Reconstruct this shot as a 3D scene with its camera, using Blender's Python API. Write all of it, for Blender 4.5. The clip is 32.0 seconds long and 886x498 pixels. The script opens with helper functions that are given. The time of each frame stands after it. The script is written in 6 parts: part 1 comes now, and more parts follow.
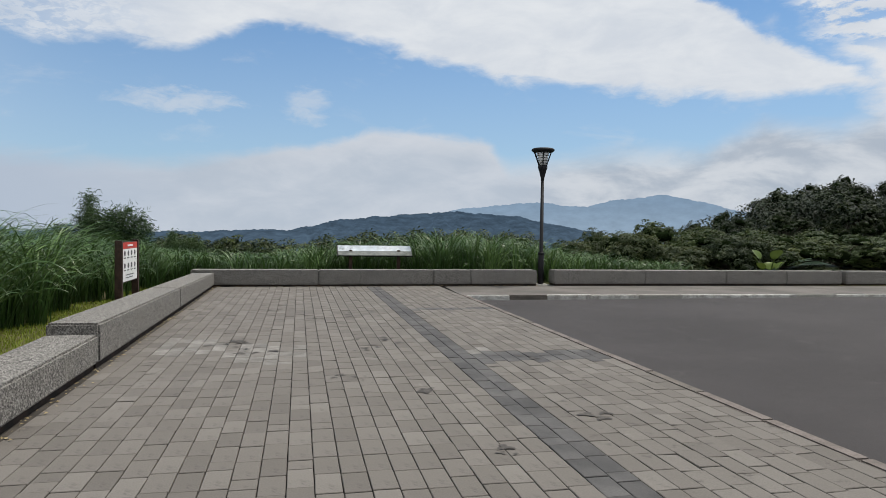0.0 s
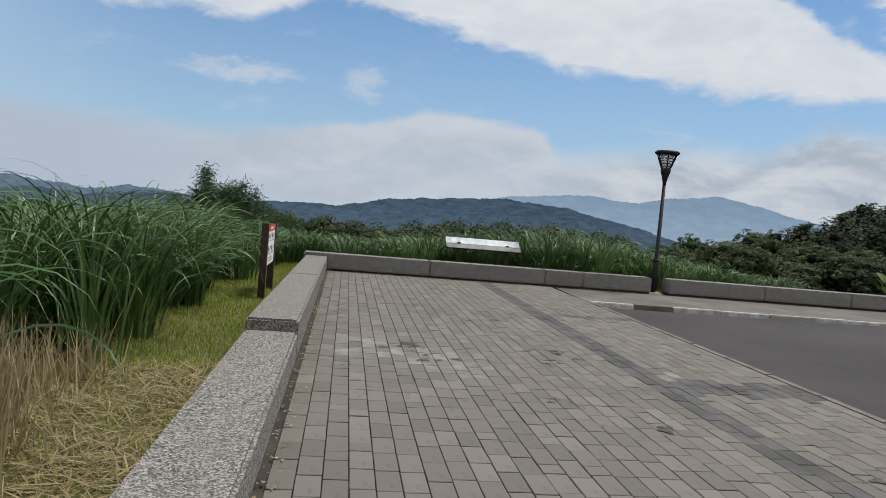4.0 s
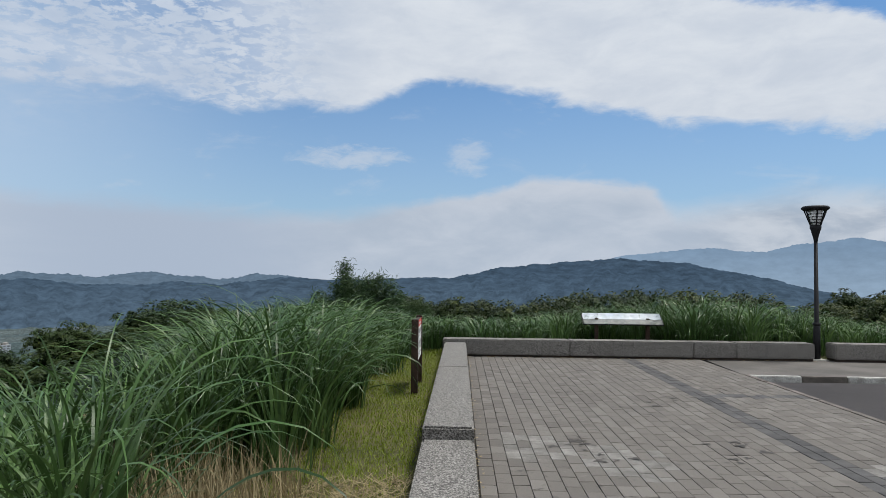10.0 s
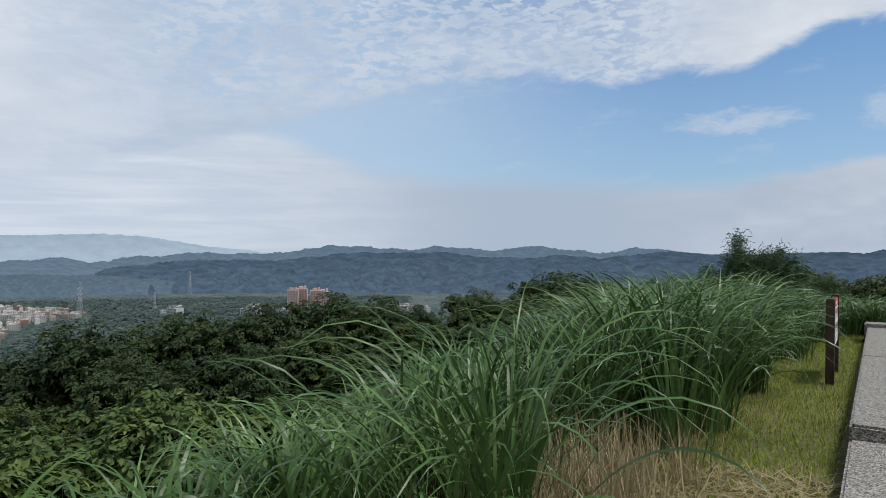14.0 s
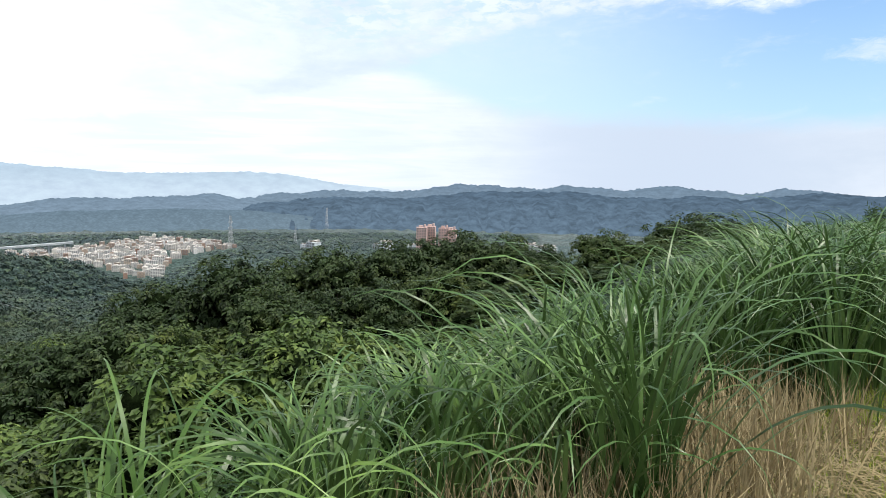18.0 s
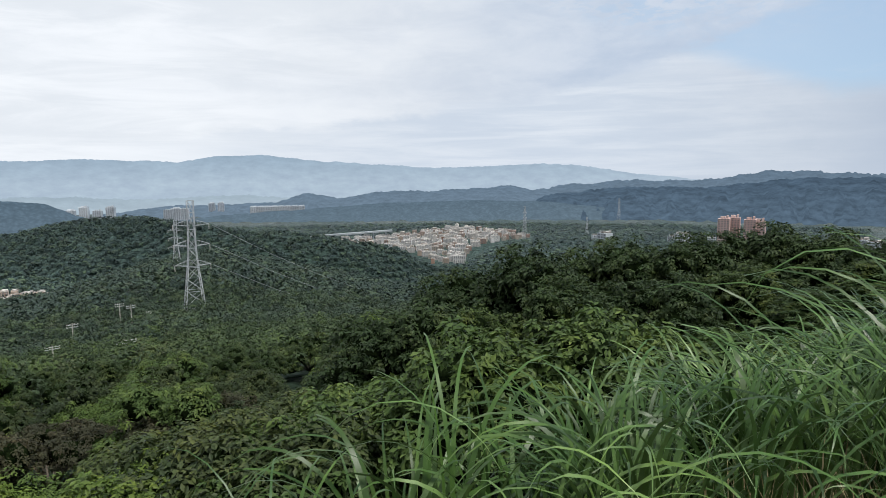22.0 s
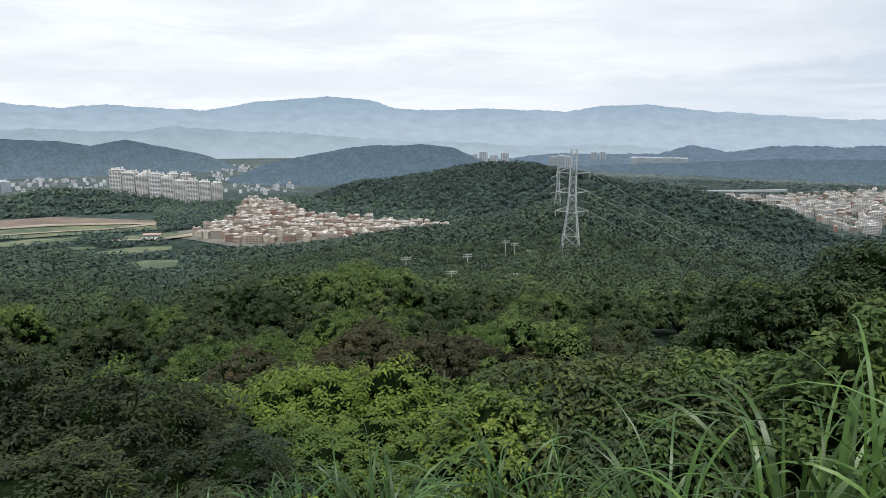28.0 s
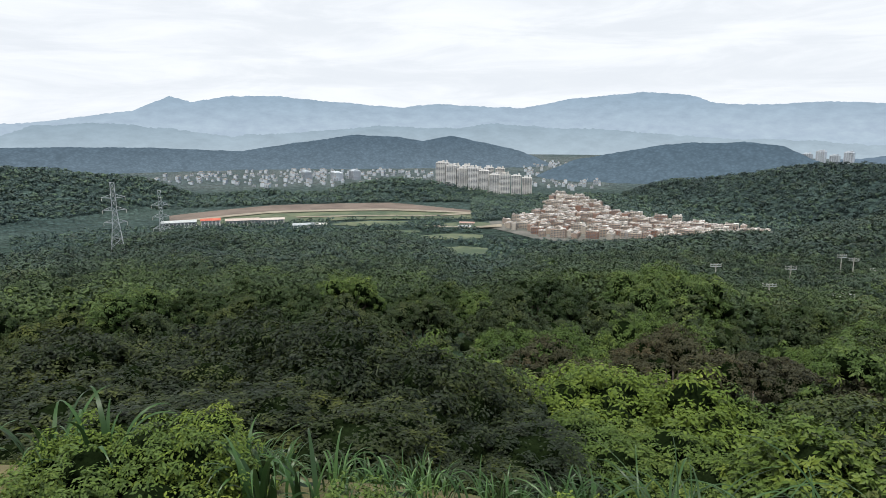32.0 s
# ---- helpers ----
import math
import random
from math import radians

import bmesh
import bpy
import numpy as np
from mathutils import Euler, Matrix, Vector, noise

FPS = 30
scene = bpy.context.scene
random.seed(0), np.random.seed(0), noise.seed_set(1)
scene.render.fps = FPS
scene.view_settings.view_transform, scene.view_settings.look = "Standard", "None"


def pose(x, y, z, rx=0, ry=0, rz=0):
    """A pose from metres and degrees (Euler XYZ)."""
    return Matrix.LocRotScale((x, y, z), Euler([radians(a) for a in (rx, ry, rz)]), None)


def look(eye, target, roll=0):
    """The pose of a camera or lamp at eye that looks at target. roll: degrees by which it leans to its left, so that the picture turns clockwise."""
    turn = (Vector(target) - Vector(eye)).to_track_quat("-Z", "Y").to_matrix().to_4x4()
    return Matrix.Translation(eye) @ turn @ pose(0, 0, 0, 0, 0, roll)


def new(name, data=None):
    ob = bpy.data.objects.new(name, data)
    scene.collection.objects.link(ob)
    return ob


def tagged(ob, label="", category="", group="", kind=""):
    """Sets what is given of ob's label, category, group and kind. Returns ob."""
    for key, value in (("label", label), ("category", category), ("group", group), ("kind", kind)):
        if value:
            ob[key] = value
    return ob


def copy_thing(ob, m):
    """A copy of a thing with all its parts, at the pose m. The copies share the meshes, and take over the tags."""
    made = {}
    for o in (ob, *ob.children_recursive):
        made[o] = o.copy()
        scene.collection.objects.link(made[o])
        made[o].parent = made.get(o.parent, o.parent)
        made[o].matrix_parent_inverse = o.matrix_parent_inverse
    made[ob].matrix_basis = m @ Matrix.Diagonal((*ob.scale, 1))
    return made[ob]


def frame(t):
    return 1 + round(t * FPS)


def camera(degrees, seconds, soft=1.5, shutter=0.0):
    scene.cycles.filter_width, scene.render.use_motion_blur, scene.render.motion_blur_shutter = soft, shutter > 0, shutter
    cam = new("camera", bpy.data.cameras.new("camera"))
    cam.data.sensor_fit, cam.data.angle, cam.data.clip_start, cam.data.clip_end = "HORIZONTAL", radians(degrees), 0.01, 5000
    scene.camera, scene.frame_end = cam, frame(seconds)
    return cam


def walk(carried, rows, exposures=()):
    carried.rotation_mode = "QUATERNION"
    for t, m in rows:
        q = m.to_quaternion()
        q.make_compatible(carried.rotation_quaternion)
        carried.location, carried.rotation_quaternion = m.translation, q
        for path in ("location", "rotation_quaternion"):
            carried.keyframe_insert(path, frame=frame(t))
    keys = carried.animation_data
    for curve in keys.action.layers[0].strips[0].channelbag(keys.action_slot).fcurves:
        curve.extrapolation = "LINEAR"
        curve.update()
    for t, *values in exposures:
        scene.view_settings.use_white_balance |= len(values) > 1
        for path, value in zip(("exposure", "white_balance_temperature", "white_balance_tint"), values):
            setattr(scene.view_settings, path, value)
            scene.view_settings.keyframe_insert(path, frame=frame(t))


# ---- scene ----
cam = camera(67.23, 32.0, soft=0.3)
# seconds, eye x y z, yaw, pitch, roll about the view axis
PATH = [
    (0.0, -0.001, -0.000, 1.610, -12.18, -1.66, 0.82),
    (0.5, -0.246, 0.040, 1.642, -15.41, -1.41, 1.23),
    (1.0, -0.446, 0.227, 1.644, -14.23, -1.49, -2.27),
    (1.5, -0.708, 0.352, 1.665, -8.16, -2.20, 1.97),
    (2.0, -1.055, 0.493, 1.655, -6.02, -2.35, 0.95),
    (2.5, -1.246, 0.511, 1.676, -11.64, -2.15, 2.63),
    (3.0, -1.357, 0.605, 1.675, -12.79, -0.29, 1.76),
    (3.5, -1.567, 0.787, 1.708, -7.81, -3.37, 5.07),
    (5.5, -2.173, 0.952, 2.106, -13.57, -1.47, 2.75),
    (6.0, -2.222, 0.857, 2.122, -14.97, -0.96, 1.31),
    (6.5, -2.247, 0.842, 2.118, -15.46, 0.18, 0.74),
    (7.0, -2.261, 0.892, 2.139, -14.90, 2.39, 1.38),
    (7.5, -2.267, 0.931, 2.137, -14.01, 2.69, 1.20),
    (8.0, -2.275, 0.930, 2.140, -12.80, 3.18, 1.30),
    (8.5, -2.284, 0.903, 2.147, -11.37, 3.34, 1.36),
    (9.0, -2.294, 0.880, 2.154, -7.11, 2.88, 0.96),
    (9.5, -2.339, 0.917, 2.134, -1.25, 2.66, 0.44),
    (10.0, -2.367, 0.931, 2.126, 1.52, 2.26, 0.65),
    (10.5, -2.378, 0.938, 2.118, 5.31, 2.20, 0.98),
    (11.0, -2.407, 0.986, 2.105, 9.24, 2.01, 0.89),
    (11.5, -2.431, 1.026, 2.096, 16.48, 1.76, -0.06),
    (12.0, -2.500, 1.043, 2.095, 22.41, 0.67, 0.66),
    (12.5, -2.495, 1.015, 2.101, 24.23, 0.59, 0.76),
    (13.0, -2.514, 1.031, 2.094, 28.32, -0.09, 0.51),
    (13.5, -2.538, 1.031, 2.091, 31.90, -0.06, 0.48),
    (14.0, -2.544, 1.030, 2.093, 33.25, -0.31, 0.60),
    (14.5, -2.551, 1.028, 2.090, 34.27, -0.95, 0.82),
    (15.0, -2.564, 1.028, 2.083, 37.76, -2.09, 0.87),
    (15.5, -2.609, 1.024, 2.093, 38.69, -3.59, 0.88),
    (17.5, -2.654, 1.030, 2.076, 42.47, -5.32, 0.86),
    (18.0, -2.690, 1.043, 2.062, 44.06, -5.70, 0.99),
    (18.5, -2.721, 1.048, 2.051, 46.78, -6.20, 1.27),
    (19.0, -2.721, 1.040, 2.043, 49.29, -7.09, 1.46),
    (19.5, -2.730, 1.035, 2.044, 53.39, -6.86, 1.24),
    (20.0, -2.743, 1.020, 2.040, 56.51, -6.41, 1.15),
    (20.5, -2.741, 1.012, 2.047, 59.54, -6.36, 0.99),
    (21.0, -2.740, 1.005, 2.050, 62.67, -6.38, 0.45),
    (21.5, -2.751, 1.007, 2.044, 65.74, -6.54, -0.02),
    (22.0, -2.754, 0.999, 2.045, 68.83, -6.61, -0.47),
    (22.5, -2.773, 0.988, 2.033, 73.08, -7.77, -0.72),
    (23.0, -2.792, 0.956, 2.032, 76.67, -7.67, 0.23),
    (23.5, -2.813, 0.910, 2.038, 79.28, -7.91, 0.51),
    (24.0, -2.835, 0.874, 2.029, 85.03, -8.84, -0.31),
    (24.5, -2.809, 0.832, 2.039, 88.73, -9.60, -0.09),
    (25.0, -2.767, 0.790, 2.052, 91.76, -10.60, -0.14),
    (25.5, -2.778, 0.779, 2.037, 92.24, -10.94, 0.19),
    (27.5, -2.653, 0.753, 2.090, 98.04, -10.74, 0.77),
    (28.0, -2.649, 0.750, 2.088, 100.50, -10.77, 0.33),
    (28.5, -2.657, 0.743, 2.084, 103.88, -11.28, 0.24),
    (29.0, -2.654, 0.727, 2.087, 108.15, -11.33, 0.01),
    (29.5, -2.645, 0.720, 2.091, 112.31, -11.35, 0.22),
    (30.0, -2.626, 0.697, 2.106, 116.73, -11.44, -0.22),
    (30.5, -2.610, 0.688, 2.103, 120.51, -11.30, -0.96),
    (31.0, -2.600, 0.679, 2.101, 124.29, -11.44, -1.20),
    (31.5, -2.605, 0.663, 2.096, 125.32, -11.21, -0.75),
    (32.0, -2.617, 0.660, 2.091, 126.48, -11.10, -0.10),
]
EXPOSURES = [(0.0, 0.03, 6450, 10), (1.5, -0.04, 6400, 10), (6.0, 0.0, 6450, 10), (9.0, -0.06, 6220, 10), (15.0, -0.05, 6200, 10), (17.5, 0.64, 6400, 10), (18.3, 0.63, 6450, 10), (19.2, 0.57, 6450, 10), (20.0, 0.24, 6400, 10), (22.0, 0.09, 6300, 10), (24.5, 0.05, 6280, 10), (27.5, 0.17, 6320, 10), (32.0, 0.18, 6350, 10)]  # stops, kelvin, tint
walk(cam, [(t, pose(x, y, z, 90 + pitch, 0, yaw) @ pose(0, 0, 0, 0, 0, roll)) for t, x, y, z, yaw, pitch, roll in PATH], EXPOSURES)

# ---- world and sun ----
SUN_AZ, SUN_EL = -65.0, 68.0  # degrees: azimuth to the left of +y, elevation


class Nodes:
    """Small helper for building shader trees."""

    def __init__(self, tree):
        self.t = tree

    def add(self, kind, **values):
        n = self.t.nodes.new(kind)
        for k, v in values.items():
            setattr(n, k, v)
        return n

    def link(self, a, b):
        self.t.links.new(a, b)

    def put(self, socket, v):
        if hasattr(v, "links"):
            self.link(v, socket)
        else:
            socket.default_value = v

    def math(self, op, a, b=0.0, c=0.0, clamp=False):
        n = self.add("ShaderNodeMath", operation=op, use_clamp=clamp)
        for s, v in zip(n.inputs, (a, b, c)):
            self.put(s, v)
        return n.outputs[0]

    def span(self, v, a, b, lo=0.0, hi=1.0, smooth=True):
        n = self.add("ShaderNodeMapRange", interpolation_type="SMOOTHSTEP" if smooth else "LINEAR")
        for s, x in zip(n.inputs, (v, a, b, lo, hi)):
            self.put(s, x)
        return n.outputs[0]

    def mix(self, fac, a, b, blend="MIX"):
        n = self.add("ShaderNodeMix", data_type="RGBA", blend_type=blend)
        self.put(n.inputs[0], fac)
        self.put(n.inputs[6], a if hasattr(a, "links") else (*a, 1.0))
        self.put(n.inputs[7], b if hasattr(b, "links") else (*b, 1.0))
        return n.outputs[2]

    def ramp(self, v, stops, interp="LINEAR"):
        n = self.add("ShaderNodeValToRGB")
        cr = n.color_ramp
        cr.interpolation = interp
        while len(cr.elements) < len(stops):
            cr.elements.new(0.5)
        for e, (p, c) in zip(cr.elements, stops):
            e.position = p
            e.color = (*c, 1.0) if hasattr(c, "__len__") else (c, c, c, 1.0)
        self.put(n.inputs[0], v)
        return n.outputs[0]

    def noise(self, vec, scale, detail=4.0, rough=0.55, distort=0.0, dims="3D"):
        n = self.add("ShaderNodeTexNoise", noise_dimensions=dims)
        if vec is not None:
            self.link(vec, n.inputs["Vector"])
        n.inputs["Scale"].default_value, n.inputs["Detail"].default_value = scale, detail
        n.inputs["Roughness"].default_value, n.inputs["Distortion"].default_value = rough, distort
        return n.outputs["Fac"]

    def mapping(self, vec, scale=(1, 1, 1), loc=(0, 0, 0), rot=(0, 0, 0)):
        n = self.add("ShaderNodeMapping")
        self.link(vec, n.inputs["Vector"])
        n.inputs["Scale"].default_value, n.inputs["Location"].default_value, n.inputs["Rotation"].default_value = scale, loc, rot
        return n.outputs[0]


def curve_of(n, az, pairs):
    """A value along the azimuth (degrees, left of +y), between control pairs; 0..1 on -60..160."""
    pairs = sorted(pairs)
    return n.ramp(n.math("DIVIDE", n.math("ADD", az, 60.0), 220.0), [((a + 60) / 220, v / 40.0) for a, v in pairs])


world = bpy.data.worlds.new("world")
scene.world = world
world.use_nodes = True
wn = Nodes(world.node_tree)
world.node_tree.nodes.clear()
sky = wn.add("ShaderNodeTexSky", sky_type="NISHITA", sun_disc=False)
sky.sun_elevation, sky.sun_rotation = radians(SUN_EL), radians(-SUN_AZ)
sky.altitude, sky.air_density, sky.dust_density, sky.ozone_density = 300, 1.0, 0.6, 2.0
way = wn.add("ShaderNodeTexCoord").outputs["Generated"]
sep = wn.add("ShaderNodeSeparateXYZ")
wn.link(way, sep.inputs[0])
az = wn.math("MULTIPLY", wn.math("ARCTAN2", wn.math("MULTIPLY", sep.outputs[0], -1.0), sep.outputs[1]), 57.29578)
el = wn.math("MULTIPLY", wn.math("ARCSINE", sep.outputs[2]), 57.29578)
# clouds are laid out flat on azimuth and elevation, stretched sideways
flat = wn.add("ShaderNodeCombineXYZ")
wn.link(wn.math("DIVIDE", az, 10.0), flat.inputs[0])
wn.link(wn.math("DIVIDE", el, 4.0), flat.inputs[1])
fv = flat.outputs[0]
big = wn.noise(fv, 0.9, 8.0, 0.6, 0.3)
fine = wn.noise(fv, 3.2, 8.0, 0.62, 0.4)
wob = wn.math("ADD", wn.math("MULTIPLY", wn.math("SUBTRACT", big, 0.5), 2.8), wn.math("MULTIPLY", wn.math("SUBTRACT", fine, 0.5), 2.0))
e2 = wn.math("ADD", el, wob)
# upper band of cloud: its lower edge, and the clear patch above it towards the right
low_edge = curve_of(wn, az, [(-60, 10), (-36, 10.4), (-29.8, 11.0), (-25, 11.4), (-17.9, 12.35), (-10.5, 14.0), (-3.2, 15.8), (2.3, 16.4), (6.4, 14.8), (8.5, 13.6), (11, 13.6), (13.8, 14.3), (19.3, 13.3), (26.6, 13.8), (36, 13.0), (48, 9.0), (60, 6.0), (90, 2.0)])
low_edge = wn.math("MULTIPLY", low_edge, 40.0)
high_edge = wn.math("MULTIPLY", curve_of(wn, az, [(-60, 9), (-44, 11.5), (-38.9, 14.2), (-37.2, 15.2), (-34.2, 17.5), (-27.8, 20.1), (-23, 21.2), (-17.6, 22.9), (-10, 28), (0, 39)]), 40.0)
band = wn.span(wn.math("SUBTRACT", e2, low_edge), -0.3, 0.9)
band = wn.math("MULTIPLY", band, wn.span(wn.math("SUBTRACT", high_edge, e2), -0.5, 0.6))
# broken cloud at the far right, past a slanting clear gap
gap_side = wn.math("ADD", wn.math("SUBTRACT", wn.math("SUBTRACT", -36.0, az), wn.math("MULTIPLY", wn.math("SUBTRACT", 21.2, el), 0.8)), wn.math("MULTIPLY", wob, 2.4))
holes = wn.math("MULTIPLY", wn.span(wn.noise(fv, 4.5, 6.0, 0.6), 0.46, 0.6), wn.math("MULTIPLY", wn.span(el, 12.5, 14.5), wn.span(el, 19.5, 16.0)))
puffs = wn.math("MULTIPLY", wn.span(gap_side, -1.6, 2.2), wn.math("SUBTRACT", 1.0, wn.math("MULTIPLY", holes, 0.85)))
# thin mottled veil in the middle azimuths and full overcast behind
veil = wn.math("MULTIPLY", wn.span(az, 18.0, 64.0), wn.span(wn.noise(fv, 5.0, 6.0, 0.6), 0.25, 0.7, 0.25, 0.8))
over = wn.span(wn.math("ADD", az, wn.math("MULTIPLY", wob, 4.0)), 66.0, 100.0)
over = wn.math("MAXIMUM", over, wn.span(az, -60.0, -75.0))
upper = wn.math("MAXIMUM", wn.math("MAXIMUM", band, puffs), wn.math("MAXIMUM", wn.math("MULTIPLY", veil, wn.span(el, 6.0, 14.0)), over))
# low bank above the horizon
bank_edge = wn.math("MULTIPLY", curve_of(wn, az, [(-60, 10), (-48.6, 10.2), (-45.5, 9.7), (-42.5, 8.8), (-37.7, 9.6), (-33.4, 7.2), (-29.4, 7.6), (-20.4, 6.6), (-17.5, 6.3), (-15.8, 7.9), (-11.6, 8.3), (-6, 8.6), (-3, 7.4), (2.4, 6.7), (10, 5.8), (26, 6.0), (38.8, 6.6), (48, 10), (60, 14), (90, 26)]), 40.0)
over_bank = wn.math("SUBTRACT", wn.math("ADD", bank_edge, wn.math("MULTIPLY", wob, 0.6)), el)
bank = wn.span(over_bank, -0.2, wn.math("ADD", wn.span(az, 0.0, 12.0, 0.8, 1.9), wn.span(az, -15.5, -18.0, 0.0, 1.6)))
wisp = wn.math("MULTIPLY", wn.span(wn.noise(fv, 1.7, 7.0, 0.6, 0.5), 0.55, 0.78), 0.3)
blue = wn.mix(1.0, sky.outputs[0], (0.76, 1.1, 1.3), "MULTIPLY")
blue = wn.mix(wn.span(el, 26.0, 0.0, 0.0, 0.55), blue, (5.2, 6.3, 7.6))
blue = wn.mix(wn.span(az, 12.0, 48.0, 0.0, 0.72), blue, (6.0, 7.4, 8.9))
shade = wn.noise(fv, 1.4, 7.0, 0.6, 0.3)
white = wn.mix(wn.span(shade, 0.25, 0.75), (6.9, 7.4, 8.1), (8.5, 8.8, 9.1))
white = wn.mix(wn.math("MULTIPLY", wn.span(az, 5.0, 26.0, 0.0, 0.95), wn.span(az, 80.0, 50.0)), white, wn.mix(wn.span(shade, 0.3, 0.7), (5.5, 6.4, 7.7), (6.7, 7.4, 8.4)))
streak = wn.noise(wn.mapping(fv, (0.6, 1.5, 1.0), (3.0, 1.0, 0.0)), 1.1, 8.0, 0.62, 0.6)
pale = wn.mix(wn.span(streak, 0.36, 0.66), (8.7, 9.05, 9.4), (10.3, 10.5, 10.7))
white = wn.mix(wn.span(az, 58.0, 95.0, 0.0, 0.85), white, pale)
grey = wn.mix(wn.span(shade, 0.3, 0.75), (5.2, 5.9, 6.8), (6.5, 7.0, 7.7))
grey = wn.mix(wn.math("MULTIPLY", wn.span(az, 5.0, 22.0), wn.span(az, 44.0, 32.0)), grey, (5.0, 5.75, 6.85))
grey = wn.mix(wn.span(az, -17.0, -25.0), grey, wn.mix(wn.span(shade, 0.36, 0.62), (4.7, 5.35, 6.2), (6.9, 7.3, 7.8)))
grey = wn.mix(wn.span(az, 26.0, 60.0), grey, wn.mix(wn.span(wn.noise(wn.mapping(fv, (0.5, 2.2, 1.0)), 1.6, 7.0, 0.6, 0.4), 0.35, 0.7), (6.7, 7.4, 8.3), (8.0, 8.5, 9.1)))
col = wn.mix(wisp, blue, (7.2, 7.6, 8.1))
shred = wn.noise(fv, 5.5, 6.0, 0.65, 0.6)
for a0, e0, wa, we, k0 in ((9.6, 9.8, 5.2, 0.9, 0.6), (-0.6, 10.2, 1.9, 1.5, 0.5), (-30.4, 11.2, 2.0, 0.9, 0.7)):  # small single clouds
    qa, qe = wn.math("DIVIDE", wn.math("SUBTRACT", az, a0), wa), wn.math("DIVIDE", wn.math("SUBTRACT", wn.math("ADD", el, wn.math("MULTIPLY", wob, 1.1)), e0), we)
    far_out = wn.math("ADD", wn.math("ADD", wn.math("MULTIPLY", qa, qa), wn.math("MULTIPLY", qe, qe)), wn.math("MULTIPLY", wn.math("SUBTRACT", shred, 0.5), 3.0))
    col = wn.mix(wn.math("MULTIPLY", wn.span(far_out, 1.5, -0.3), k0), col, (7.1, 7.55, 8.1))
grey = wn.mix(wn.math("MULTIPLY", wn.span(over_bank, 2.4, 0.3), wn.math("MULTIPLY", wn.span(az, 8.0, -2.0, 0.0, 0.55), wn.span(az, -30.0, -17.0, 0.35, 1.0))), grey, (7.3, 7.6, 8.1))
col = wn.mix(bank, col, grey)
ripple = wn.noise(wn.mapping(fv, (1.0, 1.0, 1.0), (5.0, 2.0, 0.0), (0.0, 0.0, 0.5)), 6.5, 7.0, 0.62, 0.3)
gaps = wn.math("MULTIPLY", wn.math("MULTIPLY", wn.span(az, 8.0, 28.0), wn.span(az, 78.0, 50.0)), wn.math("MULTIPLY", wn.span(el, 7.0, 15.0), wn.span(ripple, 0.56, 0.42)))
upper = wn.math("MULTIPLY", upper, wn.math("SUBTRACT", 1.0, wn.math("MULTIPLY", gaps, wn.span(big, 0.35, 0.6, 0.3, 0.85))))
col = wn.mix(upper, col, white)
col = wn.mix(wn.span(el, 0.0, -6.0), col, (1.2, 1.4, 1.5))
bg = wn.add("ShaderNodeBackground")
wn.link(col, bg.inputs[0])
bg.inputs[1].default_value = 0.088
wo = wn.add("ShaderNodeOutputWorld")
wn.link(bg.outputs[0], wo.inputs[0])

sun = new("sun", bpy.data.lights.new("sun", "SUN"))
sun.data.energy, sun.data.angle, sun.data.color = 3.9, radians(11), (1.0, 0.95, 0.86)
sx, sy = -math.sin(radians(SUN_AZ)), math.cos(radians(SUN_AZ))
sun.matrix_world = look((sx * 30, sy * 30, 30 * math.tan(radians(SUN_EL))), (0, 0, 0))

# ---- materials ----
def material(name, build, rough=0.8, metal=0.0, spec=0.3):
    m = bpy.data.materials.new(name)
    m.use_nodes = True
    n = Nodes(m.node_tree)
    b = m.node_tree.nodes["Principled BSDF"]
    b.inputs["Roughness"].default_value, b.inputs["Metallic"].default_value = rough, metal
    b.inputs["Specular IOR Level"].default_value = spec
    build(n, b, n.add("ShaderNodeTexCoord").outputs["Object"])
    return m


def bump(n, b, height, strength, dist=0.01):
    k = n.add("ShaderNodeBump")
    n.link(height, k.inputs["Height"])
    k.inputs["Strength"].default_value, k.inputs["Distance"].default_value = strength, dist
    n.link(k.outputs[0], b.inputs["Normal"])


def mottled(name, dark, light, scale=3.0, grain=60.0, rough=0.8, metal=0.0, relief=0.3, dist=0.01, vary=0.0, spec=0.3):
    """A surface with broad stains and a fine grain; vary: how far each object or piece differs."""

    def build(n, b, co):
        c = n.mix(n.span(n.noise(co, scale, 6.0), 0.3, 0.7), dark, light)
        g = n.noise(co, grain, 4.0)
        c = n.mix(0.5, c, n.ramp(g, [(0.3, 0.25), (0.7, 0.75)]), "OVERLAY")
        if vary:
            r = n.add("ShaderNodeNewGeometry").outputs["Random Per Island"]
            o = n.add("ShaderNodeObjectInfo").outputs["Random"]
            r = n.math("FRACT", n.math("ADD", r, o))
            c = n.mix(1.0, c, n.ramp(r, [(0.0, 1.0 - vary), (1.0, 1.0 + 0.0 * vary)]), "MULTIPLY")
        n.link(c, b.inputs["Base Color"])
        n.link(n.span(g, 0.2, 0.8, max(0.0, rough - 0.12), min(1.0, rough + 0.1)), b.inputs["Roughness"])
        bump(n, b, g, relief, dist)

    return material(name, build, rough, metal, spec)


